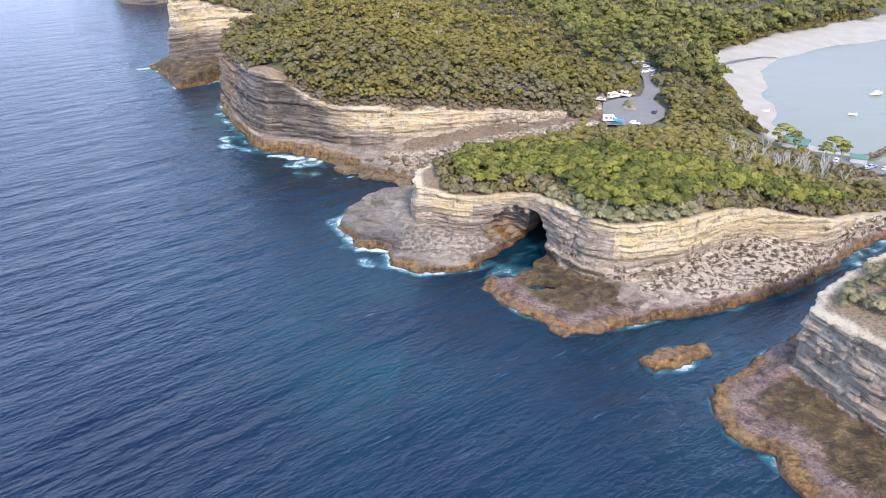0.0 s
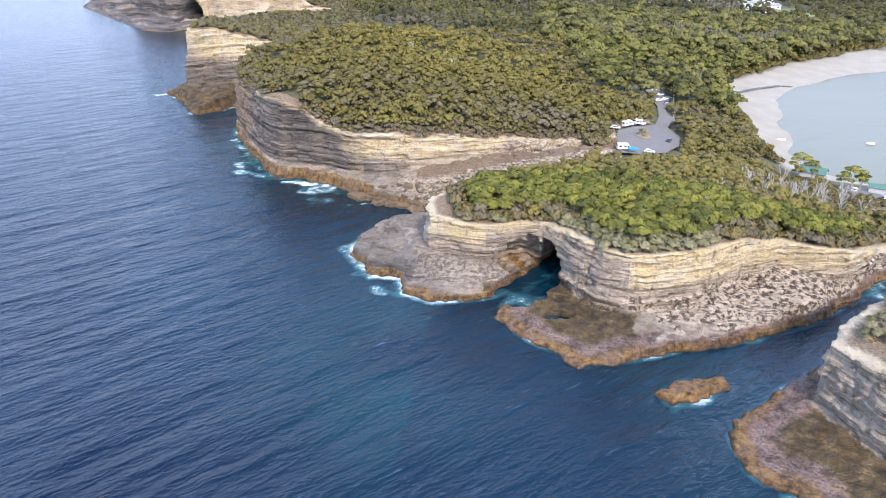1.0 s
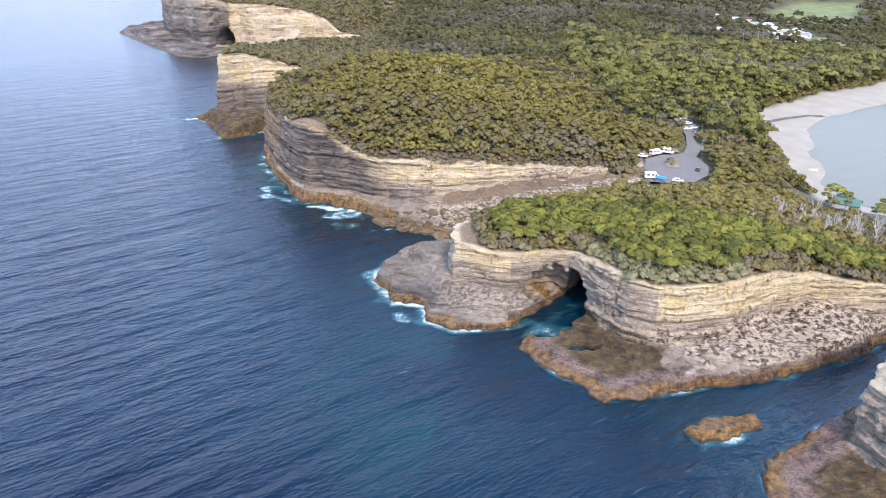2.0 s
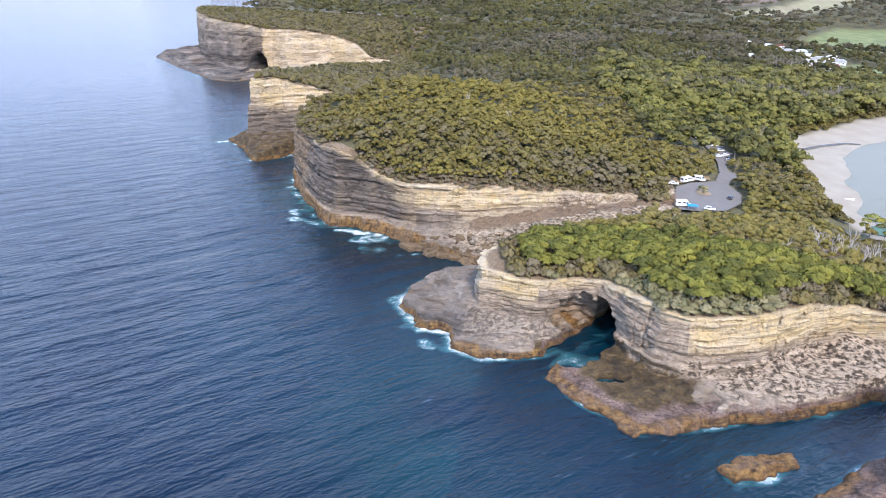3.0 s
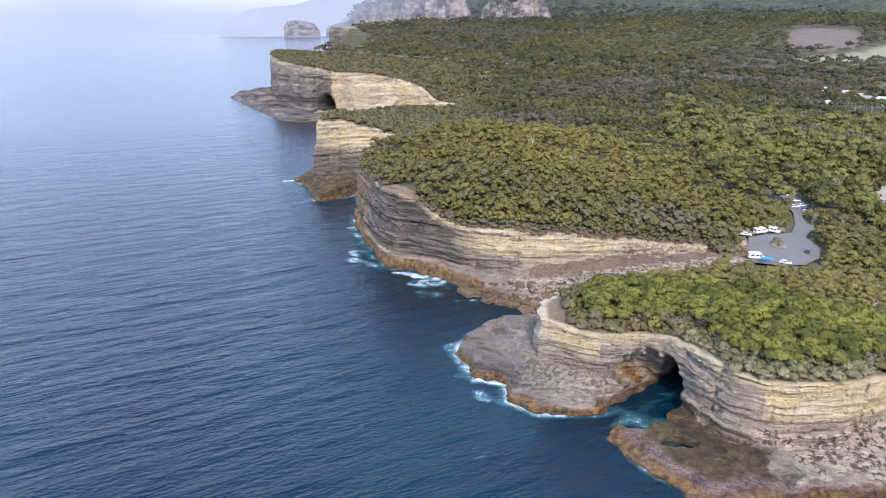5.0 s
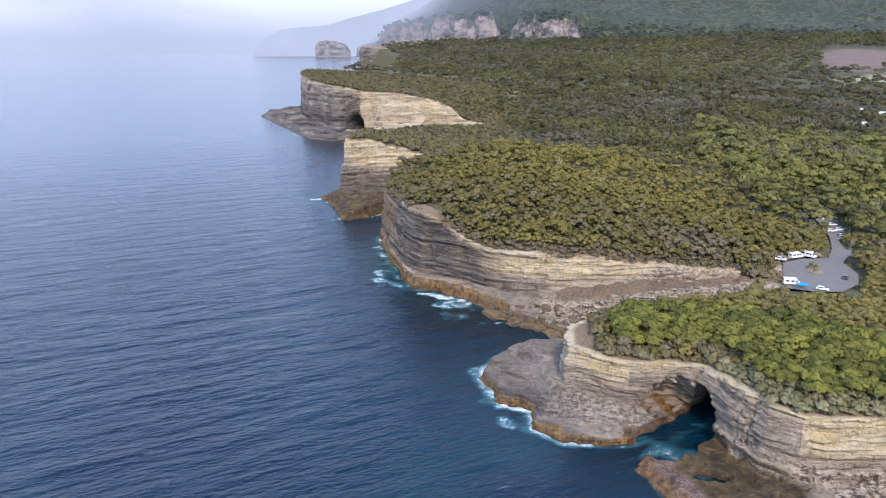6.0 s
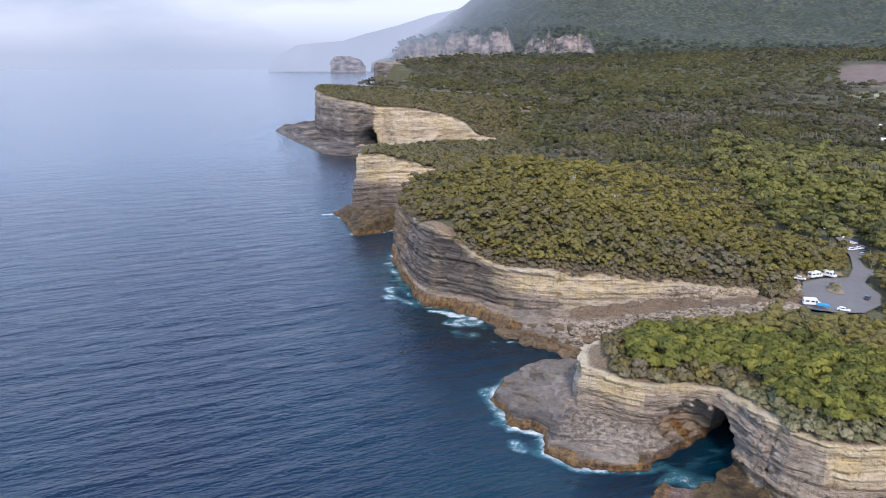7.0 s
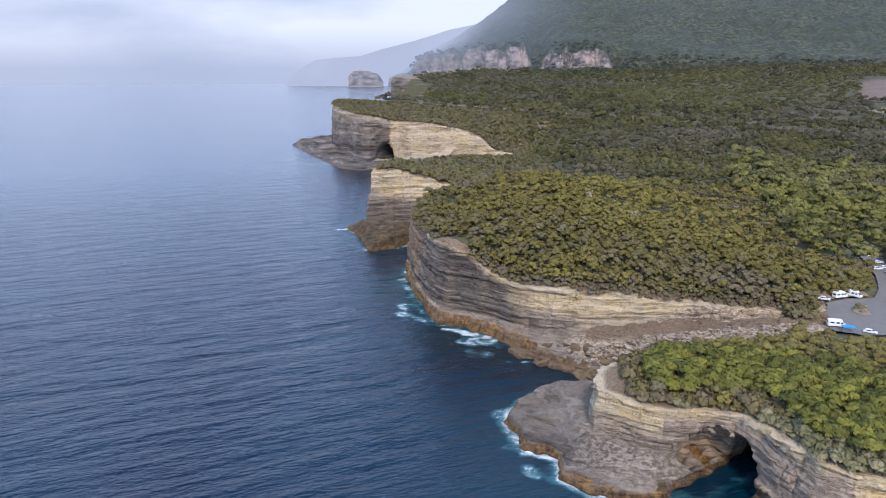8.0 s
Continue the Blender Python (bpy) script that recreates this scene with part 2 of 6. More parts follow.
def noise_of(nt, scale, detail=4.0, stretch=(1, 1, 1), rough=0.55):
    geo, mp = node(nt, "ShaderNodeNewGeometry"), node(nt, "ShaderNodeMapping")
    mp.inputs["Scale"].default_value = stretch
    n = node(nt, "ShaderNodeTexNoise", Scale=scale, Detail=detail, Roughness=rough)
    nt.links.new(geo.outputs["Position"], mp.inputs["Vector"])
    nt.links.new(mp.outputs[0], n.inputs["Vector"])
    return n.outputs["Fac"]


def ramp_of(nt, fac, *stops):
    r = node(nt, "ShaderNodeValToRGB")
    e = r.color_ramp.elements
    while len(e) < len(stops):
        e.new(0.5)
    for k, (pos, col) in zip(e, stops):
        k.position = pos
        k.color = (*col, 1) if isinstance(col, tuple) else (col, col, col, 1)
    nt.links.new(fac, r.inputs["Fac"])
    return r.outputs[0]


def mixed(nt, fac, a, b, blend="MIX"):
    m = node(nt, "ShaderNodeMix")
    m.data_type, m.blend_type = "RGBA", blend
    for key, v in (("Factor", fac), ("A", a), ("B", b)):
        if isinstance(v, (int, float)):
            m.inputs[key].default_value = v
        elif isinstance(v, tuple):
            m.inputs[key].default_value = (*v, 1)
        else:
            nt.links.new(v, m.inputs[key])
    return m.outputs["Result"]


def math_of(nt, op, a, b=0.0, clamp=False):
    m = node(nt, "ShaderNodeMath")
    m.operation, m.use_clamp = op, clamp
    for k, v in enumerate((a, b)):
        if isinstance(v, (int, float)):
            m.inputs[k].default_value = v
        else:
            nt.links.new(v, m.inputs[k])
    return m.outputs[0]


def attr_of(nt, name):
    a = node(nt, "ShaderNodeAttribute")
    a.attribute_name = name
    return a.outputs["Fac"]


def bumped(nt, bsdf, height, distance, strength=1.0):
    b = node(nt, "ShaderNodeBump", Distance=distance, Strength=strength)
    nt.links.new(height, b.inputs["Height"])
    nt.links.new(b.outputs[0], bsdf.inputs["Normal"])
    return b


def plain(name, colour, rough=0.6, metal=0.0, scale=1.5, vary=0.25):
    """Paint, metal and such: one colour with grain and grime."""
    m, nt, b = material(name)
    dark = tuple(c * (1 - vary) for c in colour)
    nt.links.new(mixed(nt, noise_of(nt, scale), dark, colour), b.inputs["Base Color"])
    b.inputs["Roughness"].default_value, b.inputs["Metallic"].default_value = rough, metal
    return m


def bed_noise(nt, thin, lateral, detail, rough=0.55):
    """Noise drawn out along the beds."""
    geo, cut, put = node(nt, "ShaderNodeNewGeometry"), node(nt, "ShaderNodeSeparateXYZ"), node(nt, "ShaderNodeCombineXYZ")
    n = node(nt, "ShaderNodeTexNoise", Scale=1.0, Detail=detail, Roughness=rough)
    nt.links.new(geo.outputs["Position"], cut.inputs[0])
    for axis in ("X", "Y"):
        nt.links.new(math_of(nt, "MULTIPLY", cut.outputs[axis], lateral), put.inputs[axis])
    nt.links.new(math_of(nt, "MULTIPLY", attr_of(nt, "bed"), thin), put.inputs["Z"])
    nt.links.new(put.outputs[0], n.inputs["Vector"])
    return n.outputs["Fac"]


def rock_material():
    m, nt, b = material("layered_siltstone")
    beds = bed_noise(nt, 0.95, 0.03, 6, 0.62)
    seams = bed_noise(nt, 1.5, 0.035, 3, 0.55)
    hair = bed_noise(nt, 3.4, 0.08, 2, 0.5)
    joints = noise_of(nt, 1.0, 3, (0.42, 0.42, 0.06), 0.5)
    fine = noise_of(nt, 1.5, 7, (1, 1, 1), 0.68)
    broad = noise_of(nt, 0.09, 5)
    streak = noise_of(nt, 0.5, 5, (1, 1, 0.10), 0.6)
    grey = ramp_of(nt, beds, (0.30, (0.27, 0.23, 0.19)), (0.42, (0.57, 0.50, 0.42)), (0.53, (0.42, 0.365, 0.31)), (0.66, (0.63, 0.56, 0.475)))
    grey = mixed(nt, ramp_of(nt, streak, (0.45, 0.0), (0.68, 0.65)), grey, (0.72, 0.64, 0.54))
    slate = ramp_of(nt, beds, (0.36, (0.040, 0.037, 0.036)), (0.48, (0.16, 0.145, 0.135)), (0.56, (0.21, 0.19, 0.175)), (0.66, (0.37, 0.34, 0.315)))
    grey = mixed(nt, attr_of(nt, "slate"), grey, slate)
    yellow = ramp_of(nt, beds, (0.3, (0.62, 0.49, 0.26)), (0.46, (0.82, 0.69, 0.40)), (0.66, (0.88, 0.79, 0.58)))
    yellow = mixed(nt, ramp_of(nt, broad, (0.42, 0.0), (0.58, 0.75)), yellow, (0.78, 0.70, 0.56))
    yellow = mixed(nt, ramp_of(nt, streak, (0.52, 0.0), (0.68, 0.5)), yellow, (0.44, 0.40, 0.35))
    colour = mixed(nt, attr_of(nt, "iron"), grey, yellow)
    # salt-bleached, pitted apron
    pits = ramp_of(nt, noise_of(nt, 0.62, 8, (1, 1, 1.5), 0.68), (0.40, (0.09, 0.07, 0.05)), (0.475, (0.24, 0.20, 0.16)), (0.515, (0.68, 0.59, 0.48)), (0.68, (0.84, 0.75, 0.64)))
    colour = mixed(nt, attr_of(nt, "bleach"), colour, pits)
    # low shelf: pink crust towards the sea, brown and olive weed behind
    patches = noise_of(nt, 0.25, 8, (1, 1, 1), 0.68)
    lilac = ramp_of(nt, patches, (0.36, (0.10, 0.07, 0.06)), (0.47, (0.26, 0.185, 0.165)), (0.56, (0.38, 0.285, 0.27)), (0.68, (0.30, 0.22, 0.14)))
    brown = ramp_of(nt, patches, (0.36, (0.038, 0.026, 0.012)), (0.47, (0.12, 0.085, 0.032)), (0.58, (0.20, 0.145, 0.062)), (0.70, (0.33, 0.26, 0.16)))
    crust = mixed(nt, attr_of(nt, "inner"), lilac, brown)
    crust = mixed(nt, ramp_of(nt, fine, (0.38, 0.75), (0.52, 0.0)), crust, (0.07, 0.05, 0.035))
    colour = mixed(nt, attr_of(nt, "shelf"), colour, crust)
    # tan and orange weed band with a dark foot
    weed = ramp_of(nt, noise_of(nt, 0.7, 7, (1, 1, 0.6), 0.65), (0.36, (0.055, 0.030, 0.012)), (0.48, (0.24, 0.135, 0.042)), (0.64, (0.44, 0.28, 0.095)))
    colour = mixed(nt, attr_of(nt, "weed"), colour, weed)
    colour = mixed(nt, attr_of(nt, "foot"), colour, (0.075, 0.042, 0.02))
    plants = ramp_of(nt, fine, (0.35, (0.19, 0.14, 0.085)), (0.6, (0.42, 0.33, 0.23)))
    colour = mixed(nt, attr_of(nt, "heath"), colour, plants)
    earth = ramp_of(nt, fine, (0.35, (0.15, 0.105, 0.065)), (0.6, (0.34, 0.255, 0.17)))
    colour = mixed(nt, attr_of(nt, "soil"), colour, earth)
    mottle = ramp_of(nt, noise_of(nt, 0.45, 9, (1, 1, 2.2), 0.7), (0.36, 0.42), (0.46, 0.0))
    colour = mixed(nt, mottle, colour, (0.115, 0.10, 0.085))
    # bedding planes and joints, shade under ledges painted into their lines; grime
    up = node(nt, "ShaderNodeSeparateXYZ")
    nt.links.new(node(nt, "ShaderNodeNewGeometry").outputs["Normal"], up.inputs[0])
    steep = math_of(nt, "SUBTRACT", 1.0, math_of(nt, "MULTIPLY", math_of(nt, "ABSOLUTE", up.outputs["Z"]), 1.15), True)
    broken = ramp_of(nt, noise_of(nt, 0.16, 4, (1, 1, 3.0)), (0.36, 0.30), (0.54, 1.0))
    seam = math_of(nt, "MULTIPLY", ramp_of(nt, seams, (0.455, 0.0), (0.478, 1.0), (0.490, 1.0), (0.508, 0.0)), broken)
    thin = math_of(nt, "MULTIPLY", ramp_of(nt, hair, (0.452, 0.0), (0.475, 0.55), (0.50, 0.0)), broken)
    joint = ramp_of(nt, joints, (0.478, 0.0), (0.492, 0.5), (0.506, 0.0))
    lines = math_of(nt, "MAXIMUM", math_of(nt, "MAXIMUM", seam, thin), joint)
    lines = math_of(nt, "MULTIPLY", lines, math_of(nt, "SUBTRACT", 1.0, math_of(nt, "MULTIPLY", attr_of(nt, "iron"), 0.45)))
    lines = math_of(nt, "MAXIMUM", lines, math_of(nt, "MULTIPLY", joint, 0.9))
    colour = mixed(nt, math_of(nt, "MULTIPLY", lines, steep), colour, (0.048, 0.041, 0.036))
    colour = mixed(nt, ramp_of(nt, fine, (0.33, 0.5), (0.43, 0.0)), colour, (0.12, 0.10, 0.08))
    colour = mixed(nt, 1.0, colour, (0.89, 0.81, 0.71), "MULTIPLY")
    nt.links.new(colour, b.inputs["Base Color"])
    b.inputs["Roughness"].default_value = 0.85
    h = math_of(nt, "ADD", math_of(nt, "MULTIPLY", beds, 1.6), math_of(nt, "MULTIPLY", fine, 1.05))
    h = math_of(nt, "SUBTRACT", h, math_of(nt, "MULTIPLY", lines, 0.6))
    bumped(nt, b, h, 0.9, 1.0)
    return m


def ground_material():
    m, nt, b = material("scrub_soil")
    fine, broad = noise_of(nt, 0.8, 6), noise_of(nt, 0.05, 5)
    soil = ramp_of(nt, fine, (0.3, (0.060, 0.058, 0.024)), (0.6, (0.135, 0.120, 0.055)))
    sand = ramp_of(nt, noise_of(nt, 0.08, 7), (0.35, (0.33, 0.285, 0.22)), (0.65, (0.385, 0.34, 0.27)))
    grass = ramp_of(nt, broad, (0.35, (0.13, 0.16, 0.05)), (0.65, (0.22, 0.24, 0.09)))
    plough = ramp_of(nt, broad, (0.35, (0.15, 0.105, 0.075)), (0.65, (0.20, 0.135, 0.10)))
    c = mixed(nt, attr_of(nt, "sand"), soil, sand)
    c = mixed(nt, attr_of(nt, "grass"), c, grass)
    c = mixed(nt, attr_of(nt, "plough"), c, plough)
    straw = ramp_of(nt, broad, (0.35, (0.26, 0.21, 0.13)), (0.65, (0.30, 0.29, 0.15)))
    c = mixed(nt, attr_of(nt, "stubble"), c, straw)
    nt.links.new(c, b.inputs["Base Color"])
    b.inputs["Roughness"].default_value = 0.95
    bumped(nt, b, fine, 0.3)
    return m


def sea_material():
    m, nt, b = material("sea_water")
    broad = noise_of(nt, 0.014, 4)
    deep = mixed(nt, ramp_of(nt, broad, (0.35, 0.0), (0.65, 1.0)), (0.0005, 0.0072, 0.025), (0.0007, 0.017, 0.035))
    c = mixed(nt, attr_of(nt, "shallow"), deep, (0.003, 0.052, 0.060))
    # the cliff's dark reflection painted into the water colour; the rock pool too
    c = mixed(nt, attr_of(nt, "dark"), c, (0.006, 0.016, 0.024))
    c = mixed(nt, attr_of(nt, "bay"), c, (0.185, 0.178, 0.118))
    froth = noise_of(nt, 0.42, 10, (1, 1, 1), 0.78)
    lace = math_of(nt, "SUBTRACT", math_of(nt, "ADD", attr_of(nt, "foam"), froth), 1.0)
    lace = math_of(nt, "MULTIPLY", lace, 3.0, True)
    milky = math_of(nt, "MULTIPLY", math_of(nt, "SUBTRACT", attr_of(nt, "foam"), 0.30), 1.7, True)
    c = mixed(nt, milky, c, (0.09, 0.30, 0.33))
    # small crests: whitecap flecks, and glints painted in as paler streaks
    gusts = ramp_of(nt, noise_of(nt, 0.035, 4), (0.47, 0.08), (0.68, 1.0))
    crest = math_of(nt, "MULTIPLY", math_of(nt, "MULTIPLY", ramp_of(nt, ripple(nt, 0.50, 0.35, 2.1, -39), (0.60, 0.0), (0.74, 0.30)), gusts), math_of(nt, "SUBTRACT", 1.0, attr_of(nt, "bay")))
    c = mixed(nt, crest, c, (0.36, 0.46, 0.58))
    c = mixed(nt, lace, c, (0.80, 0.83, 0.84))
    nt.links.new(c, b.inputs["Base Color"])
    nt.links.new(math_of(nt, "ADD", math_of(nt, "MULTIPLY", lace, 0.5), 0.10), b.inputs["Roughness"])
    nt.links.new(math_of(nt, "SUBTRACT", 0.5, math_of(nt, "MULTIPLY", attr_of(nt, "bay"), 0.46)), b.inputs["Specular IOR Level"])
    b.inputs["IOR"].default_value = 1.38
    h = math_of(nt, "ADD", math_of(nt, "MULTIPLY", ripple(nt, 0.06, 0.4, 1.5, -45), 3.4), math_of(nt, "MULTIPLY", ripple(nt, 0.2, 0.45, 1.3, -41), 1.05))
    h = math_of(nt, "ADD", h, math_of(nt, "MULTIPLY", ripple(nt, 0.8, 0.6, 1.2, -36), 0.5))
    calm = math_of(nt, "SUBTRACT", 1.0, math_of(nt, "MAXIMUM", math_of(nt, "MULTIPLY", attr_of(nt, "bay"), 0.97), attr_of(nt, "remote")))
    bumped(nt, b, math_of(nt, "MULTIPLY", h, calm), 1.0, 0.78)
    return m


def ripple(nt, scale, sx, sy, degrees):
    """Noise drawn out along wave crests that run at -degrees from east."""
    geo, mp, st = node(nt, "ShaderNodeNewGeometry"), node(nt, "ShaderNodeMapping"), node(nt, "ShaderNodeMapping")
    mp.inputs["Rotation"].default_value = (0, 0, radians(degrees))
    st.inputs["Scale"].default_value = (sx, sy, 1)
    n = node(nt, "ShaderNodeTexNoise", Scale=scale, Detail=5.0, Roughness=0.55)
    nt.links.new(geo.outputs["Position"], mp.inputs["Vector"])
    nt.links.new(mp.outputs[0], st.inputs["Vector"])
    nt.links.new(st.outputs[0], n.inputs["Vector"])
    return n.outputs["Fac"]


def leaf_material(name, dark, light, joined):
    m, nt, b = material(name)
    if joined:
        which = attr_of(nt, "tint")
        isle = node(nt, "ShaderNodeNewGeometry").outputs["Random Per Island"]
    else:
        which = node(nt, "ShaderNodeObjectInfo").outputs["Random"]
        isle = node(nt, "ShaderNodeNewGeometry").outputs["Random Per Island"]
    c = mixed(nt, which, dark, light)
    if joined:
        c = mixed(nt, attr_of(nt, "grey"), c, (0.255, 0.215, 0.155))
    tips = noise_of(nt, 1.1, 6, (1, 1, 1), 0.7)
    c = mixed(nt, ramp_of(nt, tips, (0.38, 0.28), (0.52, 0.0)), c, tuple(v * 0.6 for v in dark))
    c = mixed(nt, math_of(nt, "MULTIPLY", isle, 0.14 if joined else 0.22), c, tuple(v * 0.5 for v in dark))
    nt.links.new(c, b.inputs["Base Color"])
    b.inputs["Roughness"].default_value = 0.7
    b.inputs["Specular IOR Level"].default_value = 0.2
    # leaves let light through
    glow, mix = node(nt, "ShaderNodeBsdfTranslucent"), node(nt, "ShaderNodeMixShader")
    nt.links.new(c, glow.inputs["Color"])
    mix.inputs[0].default_value = 0.35
    nt.links.new(b.outputs[0], mix.inputs[1])
    nt.links.new(glow.outputs[0], mix.inputs[2])
    nt.links.new(mix.outputs[0], nt.nodes["Material Output"].inputs["Surface"])
    return m


ROCK, SOIL, SEA = rock_material(), ground_material(), sea_material()
GUM = leaf_material("gum_leaves", (0.145, 0.155, 0.042), (0.385, 0.370, 0.075), False)
HEATH = leaf_material("heath_leaves", (0.24, 0.235, 0.115), (0.46, 0.41, 0.235), False)
WOOD_FAR = leaf_material("forest_leaves", (0.115, 0.100, 0.031), (0.345, 0.290, 0.074), True)
WOOD_GREEN = leaf_material("tall_gum_leaves", (0.092, 0.095, 0.030), (0.315, 0.295, 0.076), True)
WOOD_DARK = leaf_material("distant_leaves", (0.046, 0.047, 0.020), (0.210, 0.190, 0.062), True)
BARK = plain("pale_bark", (0.34, 0.30, 0.25), 0.9, 0, 2.0, 0.5)
DEAD = plain("dead_wood", (0.50, 0.46, 0.41), 0.9, 0, 2.0, 0.4)
ASPHALT = plain("asphalt", (0.215, 0.195, 0.175), 0.95, 0, 0.35, 0.35)
WHITE = plain("white_paint", (0.80, 0.80, 0.80), 0.35, 0, 0.5, 0.06)
SILVER = plain("silver_paint", (0.42, 0.43, 0.45), 0.3, 0.5, 0.5, 0.06)
DARKCAR = plain("dark_paint", (0.06, 0.07, 0.09), 0.3, 0, 0.5, 0.1)
BLUE = plain("blue_tarpaulin", (0.02, 0.30, 0.60), 0.6, 0, 0.5, 0.1)
GLASSY = plain("dark_glass", (0.02, 0.025, 0.03), 0.08, 0, 0.5, 0.1)
RUBBER = plain("tyre_rubber", (0.03, 0.03, 0.03), 0.9, 0, 3, 0.2)
GREEN_ROOF = plain("green_roof_sheet", (0.10, 0.20, 0.155), 0.5, 0, 0.6, 0.15)
GREY_ROOF = plain("grey_roof_sheet", (0.45, 0.45, 0.44), 0.6, 0, 0.6, 0.15)
RED_ROOF = plain("faded_red_roof", (0.20, 0.075, 0.055), 0.7, 0, 0.6, 0.2)
KHAKI = plain("dry_verge", (0.36, 0.27, 0.16), 0.95, 0, 0.4, 0.3)


def add_material(me, m):
    me.materials.append(m)
    return me


# ---- sea ----
def graded(lo, hi, fine_lo, fine_hi, step, growth=1.25):
    mid = list(np.arange(fine_lo, fine_hi + step, step))
    out, s = [], step
    x = fine_lo
    while x > lo:
        s *= growth
        x -= s
        out.append(max(x, lo))
    left = out[::-1]
    out, s, x = [], step, mid[-1]
    while x < hi:
        s *= growth
        x += s
        out.append(min(x, hi))
    return np.array(left + mid + out)


def grid_faces(nx, ny):
    i, j = np.meshgrid(np.arange(nx - 1), np.arange(ny - 1), indexing="ij")
    a = (i * ny + j).ravel()
    return np.stack([a, a + ny, a + ny + 1, a + 1], 1)


SHELVES = (WEST_LOBE, EAST_SHELF, SOUTH_SHELF, ISLET, MID_SHELF, CAPE_SHELF, FAR_SHELF)
# breaking water: x, y, radius, strength
SURF = [(-114, 291, 7, 0.7), (-121, 300, 7, 0.8), (-126, 309, 6, 0.7), (-140, 334, 5, 1.0), (-52, 218, 5, 1.1), (-50, 207, 5, 1.2), (-40, 197, 5, 1.2), (-68, 262, 4, 1.1), (-72, 268, 7, 0.5), (-60, 262, 6, 0.5), (-66, 257, 4, 0.6), (-37, 193, 5, 0.75), (-42, 196, 5, 0.5), (-53, 214, 4, 0.6), (-52, 228, 4, 0.5), (-128, 318, 8, 0.55),
        (-146, 352, 7, 0.7), (-152, 345, 5, 0.6), (-132, 302, 8, 0.45), (-222, 428, 7, 0.9), (-200, 402, 5, 0.5), (116, 205, 7, 0.9), (126, 214, 9, 0.9), (58, 112, 3, 0.8), (40, 138, 3, 0.7), (-104, 285, 7, 0.5), (9, 202, 4, 0.4), (13, 207, 4, 0.45), (-47, 203, 5, 0.7), (-34, 190, 5, 0.6)]

WASH = [(-90, 282, 11, 2.2, -8, 0.62), (-79, 276, 7, 3.2, -25, 0.67), (-80, 271, 15, 8, 20, 0.66), (-88, 280, 18, 4, -12, 0.80), (-76, 261, 9, 5, 0, 0.56), (-122, 300, 8, 4, -50, 0.68), (-139, 338, 8, 5, -40, 0.62), (-133, 330, 7, 5, -40, 0.60), (-119, 292, 7, 3.5, 0, 0.60), (-110, 289, 8, 3, -30, 0.62), (-224, 432, 7, 5, 20, 0.76), (-64, 270, 3.5, 1.5, 30, 0.66), (-63, 258, 4.5, 2, -20, 0.68), (-57, 259, 3, 1.5, 10, 0.66), (-51, 260, 2.5, 1.2, 0, 0.66), (-40, 257, 6, 1.3, -35, 0.70), (-120, 292, 6, 3.5, -50, 0.62), (-113, 298, 6, 2.5, -50, 0.62), (-134, 330, 7, 3, -60, 0.66), (-37, 189, 6, 3.5, -20, 0.60)]


